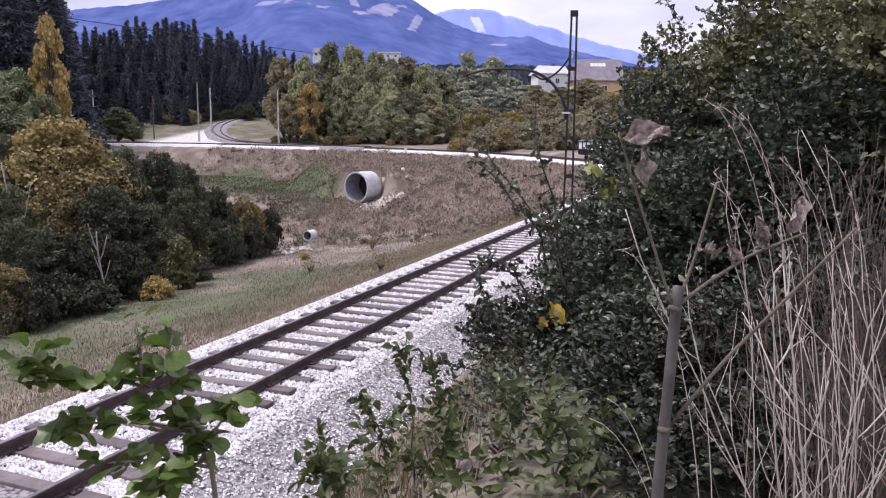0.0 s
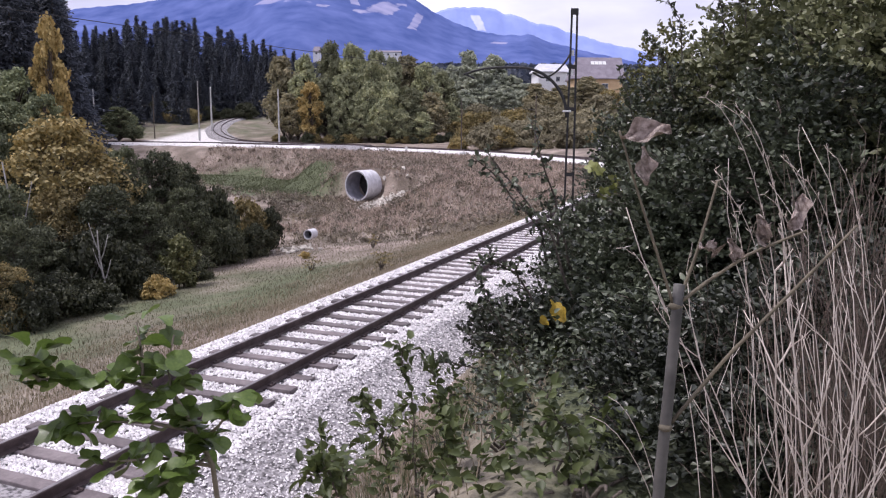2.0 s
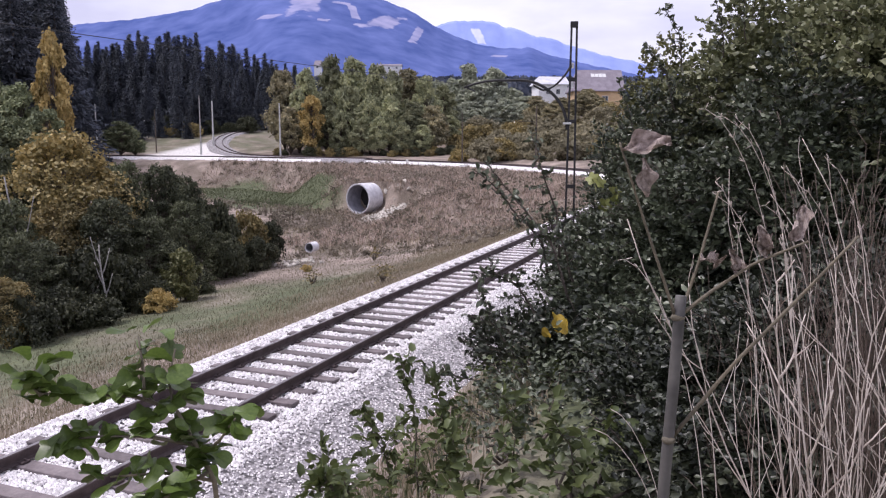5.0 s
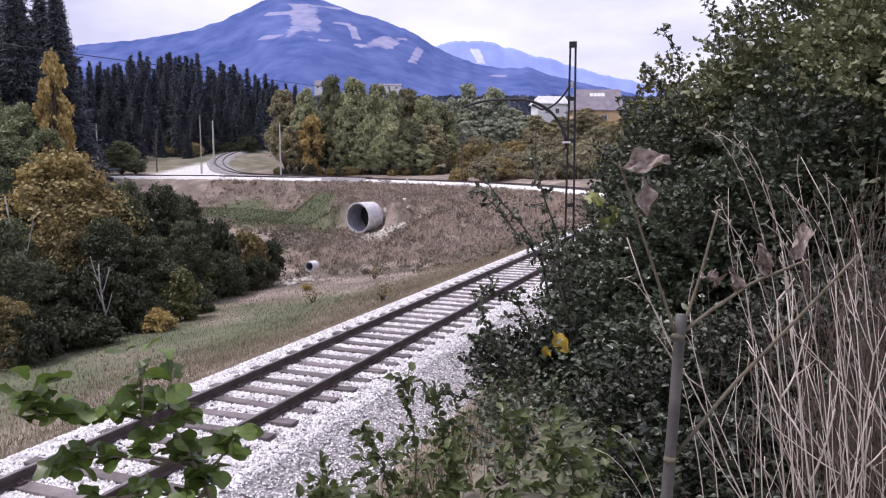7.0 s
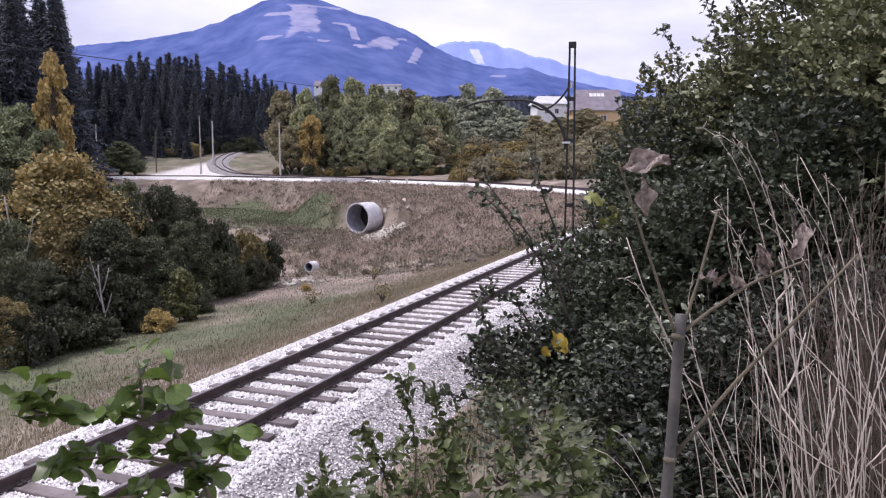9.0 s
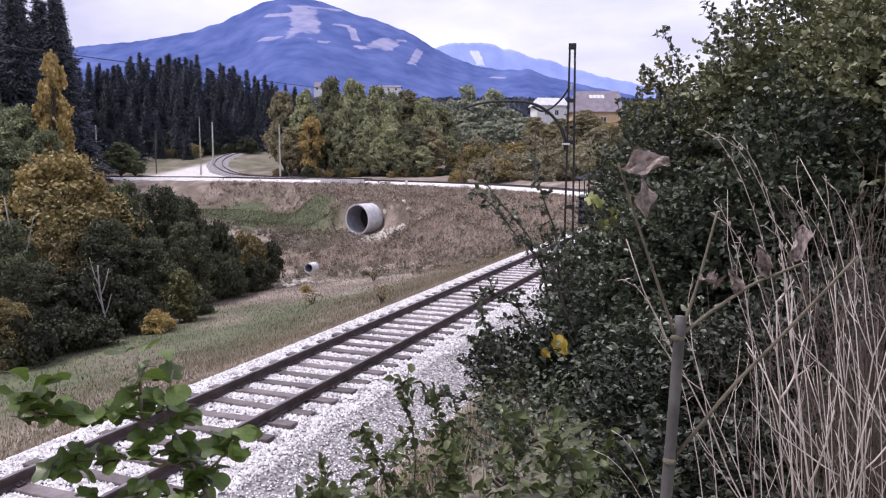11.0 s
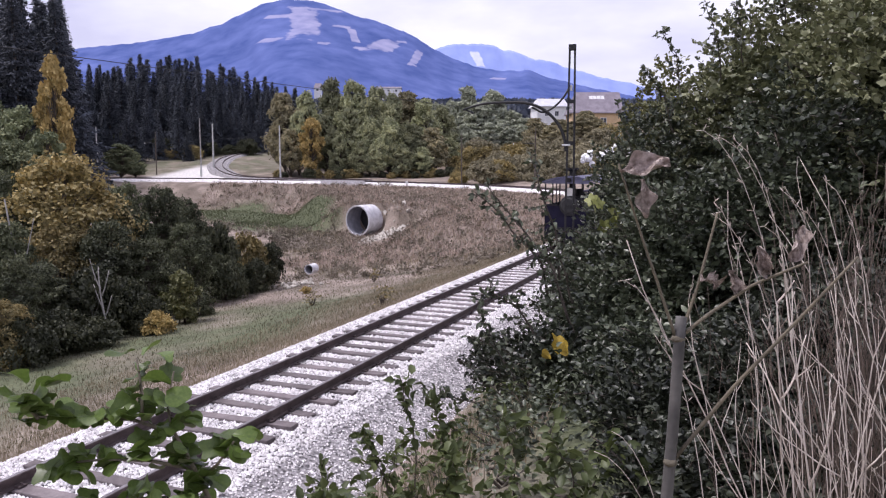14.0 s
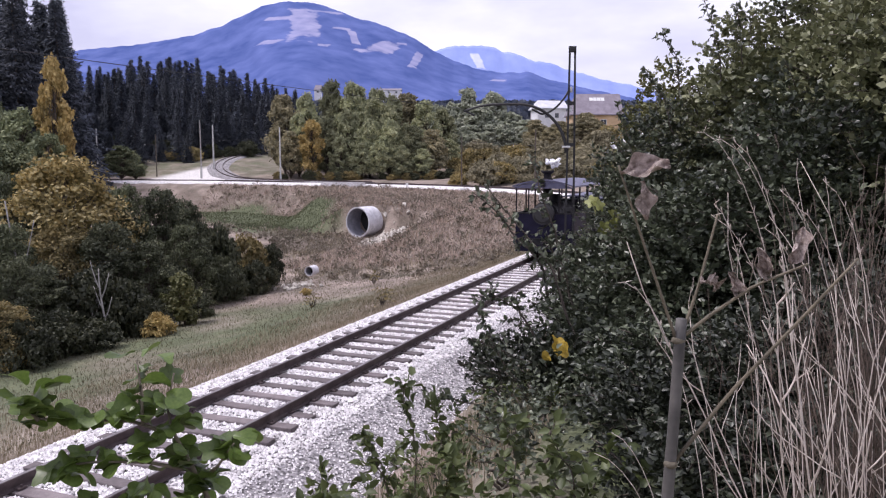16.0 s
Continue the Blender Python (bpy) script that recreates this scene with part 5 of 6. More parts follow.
hedge_bush("hedge_bush", "lighter yellow-green bush behind the dark hedge", 4.05, 14.6, 0.75, 5.6, L_YGREEN, 900, 0.075, 240)
# Leaves here are toned down to imitate shade at the hedge foot.
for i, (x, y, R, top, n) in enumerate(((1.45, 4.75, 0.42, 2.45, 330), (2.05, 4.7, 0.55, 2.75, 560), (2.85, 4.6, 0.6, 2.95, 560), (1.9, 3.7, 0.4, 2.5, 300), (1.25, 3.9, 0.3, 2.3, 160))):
    hedge_bush("hedge_bush", "green bush low on the bank, shade painted dark", x, y, R, top, L_HEDGE_SHADE, n, 0.05, 260 + i)


# ---- low plants and shoots along the foot of the hedge ----
LL = "low broad-leaved weeds at the foot of the hedge"
for i, (x, y, R, top, n, leaf, mt) in enumerate((
        (-0.45, 4.3, 0.36, 1.85, 16, 0.07, L_LOW), (0.12, 4.0, 0.34, 2.1, 16, 0.075, L_LOW), (0.75, 3.7, 0.3, 2.3, 16, 0.08, L_LOW), 
        (0.0, 5.6, 0.4, 1.55, 40, 0.05, L_LOW), (0.75, 5.5, 0.45, 1.8, 90, 0.05, L_HEDGE), (-0.8, 4.7, 0.25, 1.5, 16, 0.06, L_LOW), 
        (-0.35, 2.75, 0.16, 2.62, 12, 0.05, L_LOW), (0.55, 4.5, 0.35, 2.05, 60, 0.05, L_HEDGE), (0.62, 6.2, 0.42, 2.0, 46, 0.055, L_LOW), (0.3, 5.9, 0.3, 1.75, 18, 0.055, L_LOW), (0.95, 6.2, 0.3, 2.25, 40, 0.055, L_HEDGE))):
    hedge_bush("weed_clump", LL, x, y, R, top, mt, n, leaf, 300 + i, (1, 1), "weed", 0.16, 7, "weeds on the bank")["kind"] = "stuff"


for i, (x, y) in enumerate(((-2.4, 30.0), (-6.6, 38.0), (-4.2, 46.0))):
    hedge_bush("weed_clump", "single dry weed beside the far ballast shoulder", x, y, 0.28, land1(x, y) + 0.75, L_OLIVE, 22, 0.09, 320 + i, (1, 1), "weed", 0.2, 7, "weeds beside the track")["kind"] = "stuff"


def shoot(pts, leaf, n, seed, mat=L_HEDGE, r=0.009, label="thin leafy shoot arching out of the hedge"):
    """One long arching shoot with leaves along it and short side sprigs."""
    rng = np.random.default_rng(seed)
    p = np.array(pts, float)
    e = thing("hedge_shoot", label, "branch", tuple(p[0]), 0, "shoots of the hedge")
    p = p - p[0]
    u = np.linspace(0, 1, 24)
    k = np.linspace(0, 1, len(p))
    c = np.stack([np.interp(u, k, p[:, i]) for i in range(3)], 1)
    c = c + np.cumsum(rng.normal(0, 0.006, c.shape), 0)
    lines = [(c, np.linspace(r, r * 0.3, 24))]
    P, Wv = [], []
    for i in range(3, 24):
        if rng.random() < 0.75:
            d = unit(rng.normal(0, 1, 3) + np.array([0, 0, 0.2]))
            ln = rng.uniform(0.08, 0.26) * (1.1 - 0.7 * u[i])
            q = np.linspace(0, 1, 5)[:, None]
            s = c[i] + d * ln * q
            lines.append((s, np.linspace(r * 0.4, r * 0.2, 5)))
            for t in np.linspace(0.1, 1, max(4, int(n * ln))):
                P.append(c[i] + d * ln * t)
                Wv.append(d + rng.normal(0, 0.8, 3))
        P.append(c[i])
        Wv.append(rng.normal(0, 1, 3))
    tubes("branchwork", lines, M_BARK, e, seg=5)
    v, t, q = leaf_arrays(np.array(P), np.array(Wv), leaf, rng, 0.62, 0.3)
    mesh_np("foliage", v, t, q, mat, e)


for i, pts in enumerate((
        [(1.19, 7.0, 2.3), (1.0, 7.0, 2.85), (0.81, 7.0, 3.12), (0.55, 7.0, 3.42), (0.36, 7.0, 3.62)],
        [(1.12, 7.2, 2.7), (1.05, 7.0, 3.14), (0.93, 7.0, 3.5), (0.83, 7.0, 3.87)],
        [(0.98, 7.1, 2.6), (0.92, 7.0, 2.88), (0.66, 7.0, 3.16), (0.52, 7.0, 3.32), (0.27, 7.0, 3.52)],
        [(1.0, 7.3, 2.0), (0.7, 7.2, 2.45), (0.45, 7.1, 2.6), (0.2, 7.0, 2.62)],
        [(0.9, 7.2, 1.9), (0.5, 7.0, 2.1), (0.15, 6.9, 2.25)],
        [(1.3, 7.4, 2.4), (1.1, 7.3, 2.9), (0.98, 7.2, 3.15)],
        [(3.45, 9.6, 4.7), (3.3, 9.5, 5.3), (3.12, 9.5, 5.85)], [(2.95, 9.6, 4.6), (2.82, 9.5, 5.1), (2.62, 9.5, 5.35)],
        [(2.9, 9.7, 4.2), (2.7, 9.6, 4.7), (2.45, 9.5, 4.95)],
        [(3.7, 9.6, 5.0), (3.62, 9.5, 5.5), (3.5, 9.5, 5.75)], [(2.5, 9.8, 3.7), (2.35, 9.7, 4.15), (2.2, 9.7, 4.5)], [(4.2, 9.6, 5.4), (4.15, 9.5, 6.0), (4.0, 9.5, 6.4)],
        [(0.6, 6.2, 1.6), (0.3, 6.0, 1.9), (-0.1, 5.9, 2.05)], [(0.8, 6.4, 1.7), (0.45, 6.5, 2.2), (0.3, 6.6, 2.45)])):
    shoot(pts, 0.058 if i < 6 else 0.062, 60 if i < 6 else 30, 400 + i, L_HEDGE, 0.014 if i < 6 else 0.009)
for i, pts in enumerate(([(-0.15, 4.6, 1.4), (-0.2, 4.55, 2.1), (-0.31, 4.5, 2.48)], [(-0.3, 4.5, 1.4), (-0.36, 4.5, 1.9), (-0.45, 4.5, 2.2)], [(0.0, 4.5, 1.5), (0.02, 4.5, 2.0), (-0.05, 4.4, 2.32)],
                         [(0.1, 4.2, 1.5), (0.08, 4.2, 1.9), (0.02, 4.1, 2.18)], [(-0.6, 4.4, 1.2), (-0.62, 4.4, 1.7), (-0.7, 4.4, 1.95)], [(0.4, 4.2, 1.6), (0.38, 4.2, 2.1), (0.3, 4.1, 2.4)],
                         [(-0.38, 2.75, 2.0), (-0.37, 2.75, 2.4), (-0.42, 2.7, 2.66)], [(0.7, 3.9, 1.8), (0.68, 3.8, 2.2), (0.6, 3.8, 2.45)])):
    shoot(pts, 0.07, 14, 440 + i, L_LOW, 0.006, "upright weed with long narrow leaves")


# ---- single coloured leaves caught in the hedge ----
def leaf_shape(lobes, n=28):
    """Outline of a lobed leaf of unit length with its stalk end at the origin."""
    out = []
    for k in range(n):
        a = 2 * math.pi * k / n
        r = 0.42 * (1 + 0.22 * math.cos(lobes * a)) * (1 - 0.12 * math.cos(a))
        out.append((r * math.sin(a) * 0.95, 0.46 - r * math.cos(a)))
    return out


def leaf_blade_mesh(name, mat, lobes=5, curl=0.15, fold=0.2, seed=0, n=28):
    rng = np.random.default_rng(seed)
    o = leaf_shape(lobes, n)
    V, F = [], []
    ph = rng.uniform(0, 6)
    for ring in (0.0, 0.5, 1.0):
        for x, y in o:
            xx, yy = x * ring, 0.46 + (y - 0.46) * ring
            V.append((xx, yy, fold * abs(xx) - curl * (yy - 0.2) ** 2 + 0.05 * math.sin(7 * yy + ph) * abs(xx) * 2))
    for r in range(2):
        for k in range(n):
            F.append((r * n + k, r * n + (k + 1) % n, (r + 1) * n + (k + 1) % n, (r + 1) * n + k))
    me = bpy.data.meshes.new(name)
    me.from_pydata(V, [], F)
    me.polygons.foreach_set("use_smooth", [True] * len(me.polygons))
    me.update()
    me.materials.append(mat)
    return me


M_YLEAF = material("yellow leaf", (0.30, 0.20, 0.02), (0.46, 0.32, 0.04), 12, 0.5, 0.2)
M_LIME = material("lime green leaf", (0.15, 0.17, 0.035), (0.25, 0.26, 0.08), 12, 0.5, 0.2)
M_DEAD = material("dead brown leaf", (0.24, 0.175, 0.15), (0.78, 0.66, 0.61), 5, 0.75, 0.8, c3=(0.54, 0.43, 0.385), fine=45)
M_STALK = material("grey green stalk", (0.055, 0.052, 0.05), (0.12, 0.112, 0.105), 9, 0.6, 0.08, fine=60)
M_TWIG = material("brown twig", (0.10, 0.085, 0.06), (0.19, 0.16, 0.11), 12, 0.7, 0.3)
M_MIDLEAF = [leaf_material("sapling leaf tone", [(0.055 * k, 0.09 * k, 0.02 * k), (0.10 * k, 0.155 * k, 0.032 * k), (0.15 * k, 0.21 * k, 0.05 * k)], 0.38, 0.3, 9) for k in (0.65, 1.05)]


def single_leaf(name, label, mat, at, size, rot, lobes=5, seed=0, group=""):
    o = new(name, leaf_blade_mesh(name, mat, lobes, 0.35, 0.25, seed))
    o.matrix_world = pose(*at, *rot)
    o.scale = (size, size, size)
    return tagged(o, label, "leaf", group)


single_leaf("yellow_leaf", "bright yellow autumn leaf caught in the hedge", M_YLEAF, (0.93, 6.05, 2.26), 0.19, (70, 20, 30), 5, 1)
single_leaf("yellow_leaf", "yellow autumn leaf hanging in the hedge", M_YLEAF, (1.02, 6.1, 2.24), 0.15, (80, -40, -20), 3, 2)
single_leaf("yellow_leaf", "small yellow leaf hanging in the hedge", M_YLEAF, (0.87, 6.0, 2.24), 0.11, (60, 60, 100), 3, 3)
for i, p in enumerate(((1.68, 8.3, 3.36), (1.74, 8.3, 3.30), (1.66, 8.3, 3.26), (1.85, 8.1, 3.2), (1.92, 8.1, 3.14), (1.8, 8.1, 3.12))):
    single_leaf("lime_leaf", "lime green lobed leaf at the hedge edge", M_LIME, p, 0.17, (60 + 9 * i, 25 * (i - 2), 40 * i), 5, 10 + i, "lime leaves")


# ---- young sapling in front of the track ----
def build_sapling():
    e = thing("sapling", "young sapling with broad bright green leaves on the bank", "sapling", (-0.46, 1.55, land1(-0.46, 1.55)))
    base = np.array(e.location)
    lines = [[(-0.46, 1.55, land1(-0.46, 1.55) - 0.05), (-0.46, 1.56, 2.7), (-0.49, 1.55, 3.08), (-0.52, 1.55, 3.15), (-0.57, 1.55, 3.25), (-0.58, 1.56, 3.30), (-0.56, 1.55, 3.37)],
             [(-0.53, 1.55, 3.16), (-0.61, 1.52, 3.19), (-0.69, 1.5, 3.2), (-0.79, 1.5, 3.19)],
             [(-0.57, 1.55, 3.24), (-0.66, 1.57, 3.26), (-0.74, 1.55, 3.27), (-0.82, 1.5, 3.29)],
             [(-0.51, 1.55, 3.14), (-0.46, 1.5, 3.19), (-0.42, 1.48, 3.245)],
             [(-0.63, 1.55, 3.26), (-0.65, 1.6, 3.32), (-0.665, 1.62, 3.38)],
             [(-0.49, 1.55, 3.08), (-0.58, 1.5, 3.12), (-0.68, 1.48, 3.12)],
             [(-0.5, 1.55, 3.1), (-0.54, 1.45, 3.1), (-0.6, 1.4, 3.08)],
             [(-0.82, 1.5, 3.285), (-0.84, 1.5, 3.31), (-0.83, 1.5, 3.34)]]
    L = [(np.array(l) - base, np.linspace(0.0045 if i else 0.008, 0.002, len(l))) for i, l in enumerate(lines)]
    tubes("stem", L, M_TWIG, e, seg=6)
    rng = np.random.default_rng(31)
    meshes = [leaf_blade_mesh("leaf", M_MIDLEAF[k % 2], (5, 3, 5, 3)[k], 0.4, 0.35, 50 + k) for k in range(4)]
    spots = []
    for i, l in enumerate(lines):
        l = np.array(l)
        if i == 0:
            l = l[2:]
        m = {0: 26, 1: 27, 2: 25, 3: 13, 4: 12, 5: 20, 6: 17, 7: 12}[i]
        k = np.linspace(0, 1, len(l))
        for q in np.linspace(0.1, 1, m):
            spots.append(np.array([np.interp(q, k, l[:, a]) for a in range(3)]))
        if i in (2, 3, 7):
            spots += [l[-1] + rng.normal(0, 0.012, 3) for _ in range(4)]
    for i, s in enumerate(spots):
        o = new("leaf", meshes[i % 4])
        o.parent = e
        o.location = s - base + rng.normal(0, 0.01, 3)
        o.rotation_euler = Euler((radians(rng.uniform(-35, 50)), radians(rng.uniform(-45, 45)), radians(rng.uniform(0, 360))))
        k = rng.uniform(0.036, 0.07)
        o.scale = (k, k, k)


build_sapling()


# ---- cut stalk with side twigs and curled dead leaves ----
def build_stalk():
    x, y = 0.5, 1.7
    z = land1(x, y)
    e = thing("cut_stalk", "thick cut grey stalk with bare side twigs", "stalk", (x, y, z))
    base = np.array((x, y, z))

    def ln(pts, r0, r1, n=12):
        p = np.array(pts, float) - base
        k, u = np.linspace(0, 1, len(p)), np.linspace(0, 1, n)
        c = np.stack([np.interp(u, k, p[:, i]) for i in range(3)], 1)
        return c, np.linspace(r0, r1, n)

    tubes("stem", [ln([(0.49, 1.7, z - 0.05), (0.52, 1.7, 3.0), (0.53, 1.7, 3.2), (0.54, 1.7, 3.455)], 0.0145, 0.0125)], M_STALK, e, seg=12)
    for p in ((0.535, 1.7, 3.405), (0.525, 1.695, 3.115)):
        bm = bmesh.new()
        bmesh.ops.create_icosphere(bm, subdivisions=2, radius=0.0145, matrix=Matrix.Translation(Vector(p) - Vector(base)) @ Matrix.Diagonal((1.15, 1, 0.75, 1)))
        part("node", bm, M_TWIG, e, smooth=True)
    for pts, r in (([(0.53, 1.7, 3.405), (0.49, 1.69, 3.51), (0.44, 1.68, 3.64), (0.38, 1.66, 3.80)], 0.0055),
                   ([(0.54, 1.7, 3.41), (0.58, 1.71, 3.53), (0.62, 1.72, 3.69)], 0.006),
                   ([(0.54, 1.7, 3.41), (0.6, 1.7, 3.46), (0.7, 1.7, 3.53), (0.82, 1.7, 3.58)], 0.0065),
                   ([(0.535, 1.7, 3.12), (0.65, 1.68, 3.29), (0.79, 1.66, 3.46), (0.90, 1.64, 3.60)], 0.007)):
        tubes("twig", [ln(pts, r * 0.72, r * 0.42)], M_TWIG, e, seg=8)
    spec = (((0.385, 1.665, 3.785), 0.105, (24, 58, -88), 1.0), ((0.43, 1.67, 3.765), 0.085, (-78, 10, 205), 0.8),
            ((0.605, 1.69, 3.555), 0.07, (-40, 30, -50), 1.7), ((0.645, 1.69, 3.565), 0.065, (-95, 20, 200), 1.5), ((0.70, 1.69, 3.615), 0.08, (-110, 25, 160), 1.6),
            ((0.735, 1.69, 3.60), 0.06, (-90, -30, 120), 1.5), ((0.80, 1.69, 3.665), 0.085, (-85, -15, 185), 1.4), ((0.62, 1.69, 3.53), 0.055, (20, 30, 120), 1.6))
    for i, (p, s, r, roll) in enumerate(spec):
        o = new("dead_leaf", dead_leaf_mesh(roll, 70 + i))
        o.parent = e
        o.matrix_basis = pose(*(np.array(p) - base), *r) @ Matrix.Diagonal((s * 0.7, s, s, 1))
        tagged(o, "curled brown dead leaf")


def dead_leaf_mesh(roll, seed):
    """A withered leaf: a pointed blade rolled in along its length, crumpled at the rim."""
    rng = np.random.default_rng(seed)
    nu, nv, V, F = 15, 11, [], []
    ph = rng.uniform(0, 6, 3)
    for i in range(nu):
        u = i / (nu - 1)
        half = 0.31 * math.sin(math.pi * (0.04 + 0.93 * u)) ** 0.75
        for j in range(nv):
            v = -1 + 2 * j / (nv - 1)
            a = v * roll * (0.6 + 0.5 * u)
            R = half / max(roll, 0.2)
            x = R * math.sin(a) * 1.5
            z = R * (1 - math.cos(a)) * 1.5 + 0.05 * math.sin(4.5 * u + ph[0]) + 0.15 * abs(v) ** 2 * math.sin(9 * u + ph[1] + 3 * (v > 0)) + 0.05 * math.sin(17 * u + 6 * v + ph[2]) - 0.12 * u * u
            V.append((x + 0.06 * math.sin(5 * u + ph[2]), u, z))
    for i in range(nu - 1):
        for j in range(nv - 1):
            k = i * nv + j
            F.append((k, k + 1, k + nv + 1, k + nv))
    me = bpy.data.meshes.new("dead_leaf")
    me.from_pydata(V, [], F)
    me.polygons.foreach_set("use_smooth", [True] * len(me.polygons))
    me.update()
    me.materials.append(M_DEAD)
    return me


build_stalk()


# ---- dry stalks and grass ----
def dry_stand(name, label, centre, n, h, lean, seed, r=0.003, spread=0.2, branch=0.5, mat=None):
    """Brittle stems that bend at every joint and fork upwards."""
    rng = np.random.default_rng(seed)
    x, y = centre
    z = land1(x, y)
    e = thing(name, label, "dry grass", (x, y, z), 0, "dry stalks on the bank", "stuff")
    lines = []

    def grow(p, d, length, rad, depth):
        m = 10 if depth == 0 else 6
        pts = [p]
        for k in range(m):
            d = unit(d + rng.normal(0, 0.095, 3) * np.array([1, 0.7, 0.5]) + np.array([0, 0, 0.05 + 0.05 * depth]))
            pts.append(pts[-1] + d * length / m)
            if depth < 2 and k > (2 if depth == 0 else 0) and rng.random() < branch:
                side = unit(d + rng.normal(0, 0.6, 3) * np.array([1, 0.6, 0.3]))
                grow(pts[-1], side, length * rng.uniform(0.25, 0.55) * (1.05 - k / m), rad * 0.62, depth + 1)
        lines.append((np.array(pts), np.linspace(rad, rad * 0.45, m + 1)))

    for k in range(n):
        b = np.array([rng.normal(0, spread), rng.normal(0, spread), -0.05])
        d = unit(np.array([rng.normal(lean[0], 0.07), rng.normal(lean[1], 0.08), 1.0]))
        grow(b, d, h * rng.uniform(0.65, 1.1), r * rng.uniform(0.7, 1.3), 0)
    tubes("dry_stem", lines, mat or L_STRAW, e, seg=4)


DL = "stand of pale dry weed stalks on the bank"
DB = "fine brown dry grass behind the pale stalks"
for i, (c, n, h, lean, r, sp, br, mt) in enumerate((
        ((1.22, 2.25), 8, 1.78, (0.03, 0.02), 0.0046, 0.045, 0.5, L_STRAW), ((1.30, 2.3), 8, 1.75, (0.07, 0.0), 0.0032, 0.06, 0.5, L_STRAW), ((1.14, 2.2), 2, 1.6, (-0.05, 0.0), 0.0028, 0.02, 0.5, L_STRAW),
        ((1.44, 2.5), 12, 1.7, (0.03, 0.0), 0.0027, 0.10, 0.45, L_STRAW), ((1.55, 2.7), 80, 1.72, (0.0, 0.0), 0.0022, 0.14, 0.2, L_BACK), ((1.56, 3.0), 40, 1.6, (-0.02, 0.0), 0.0022, 0.14, 0.2, L_BACK),
        ((1.9, 3.1), 110, 1.75, (0.0, 0.0), 0.0024, 0.22, 0.2, L_BACK), ((1.68, 2.6), 80, 1.7, (0.0, 0.0), 0.0022, 0.13, 0.2, L_BACK))):
    dry_stand("dry_weed_stand" if mt is L_STRAW else "dry_grass_stand", DL if mt is L_STRAW else DB, c, n, h, lean, 500 + i, r, sp, br, mt)


def arching_grass():
    """Separate thin grass culms with seed heads that lean out over the hedge."""
    for i, (a, b, head) in enumerate((((1.04, 2.1), (0.71, 2.1, 3.89), 1), ((1.06, 2.1), (0.80, 2.1, 3.86), 1), ((1.10, 2.1), (0.76, 2.1, 3.87), 1), ((1.0, 2.0), (0.72, 2.0, 3.66), 1), ((0.75, 1.95), (0.47, 1.95, 3.50), 1), ((1.25, 2.2), (0.98, 2.2, 3.72), 1), ((1.3, 2.2), (1.02, 2.2, 3.68), 1), ((1.35, 2.2), (1.1, 2.2, 3.75), 1), ((1.2, 2.2), (0.93, 2.2, 3.62), 1),
                                      ((0.9, 2.0), (0.71, 2.0, 3.70), 1), ((0.62, 1.8), (0.40, 1.75, 3.17), 0), ((0.64, 1.8), (0.36, 1.75, 3.12), 0), ((0.72, 1.8), (0.57, 1.8, 3.40), 0))):
        z = land1(*a)
        e = thing("grass_culm", "single pale dry grass culm with seed head", "dry grass", (*a, z), 0, "dry culms on the bank")
        u = np.linspace(0, 1, 18)[:, None]
        d = np.array([b[0] - a[0], b[1] - a[1], b[2] - z])
        c = np.concatenate([d[:1] * u ** 2.2, d[1:2] * u, d[2:] * (1 - (1 - u) ** 1.5)], 1)
        lines = [(c, np.linspace(0.0018, 0.0008, 18))]
        if head:
            rng = np.random.default_rng(600 + i)
            for k in range(11, 18):
                for j in range(2):
                    w = unit(c[k] - c[k - 1] + rng.normal(0, 0.03, 3)) * 0.02
                    lines.append((np.array([c[k], c[k] + w * 0.5, c[k] + w]), [0.0007, 0.0014, 0.0004]))
        tubes("culm", lines, L_STRAW, e, seg=5)


arching_grass()


# ---- meadow grass ----
def blades(name, label, xy, h, width, mat, seed, lean=0.35):
    rng = np.random.default_rng(seed)
    n = len(xy)
    z = land(xy[:, 0], xy[:, 1])
    a = rng.uniform(0, 6.28, n)
    hh = h * rng.uniform(0.5, 1.4, n)
    d = np.stack([np.cos(a), np.sin(a), np.zeros(n)], 1)
    s = np.stack([-np.sin(a), np.cos(a), np.zeros(n)], 1)
    b = np.c_[xy, z - 0.02]
    w = width * rng.uniform(0.6, 1.4, n)[:, None]
    ln = rng.uniform(0.1, lean * 2, n)[:, None]
    mid = b + d * hh[:, None] * ln * 0.35 + np.array([0, 0, 1]) * hh[:, None] * 0.6
    tip = b + d * hh[:, None] * ln + np.array([0, 0, 1]) * hh[:, None]
    V = np.stack([b - s * w, b + s * w, mid + s * w * 0.7, mid - s * w * 0.7, tip], 1).reshape(-1, 3)
    base = (np.arange(n) * 5)[:, None]
    o = mesh_np(name, V, base + np.array([[3, 2, 4]]), base + np.array([[0, 1, 2, 3]]), mat)
    return tagged(o, label, "grass", kind="stuff")


def along_line(rng, n, s0, s1, w0, w1, power=1.0, on_green=False):
    s = rng.uniform(s0, s1, n)
    w = w0 + (w1 - w0) * rng.random(n) ** power
    p = np.array([plan(v)[:3] for v in s])
    xy = np.stack([p[:, 0] - w * np.cos(p[:, 2]), p[:, 1] + w * np.sin(p[:, 2])], 1)
    bare = (np.hypot((xy[:, 0] + 6.4) / 2.6, (xy[:, 1] - 82) / 5) < 1) & (rng.random(n) < 0.8)
    return xy[~bare & ((green_patch(xy[:, 0], xy[:, 1]) > rng.uniform(0.2, 0.9, n)) == on_green)]


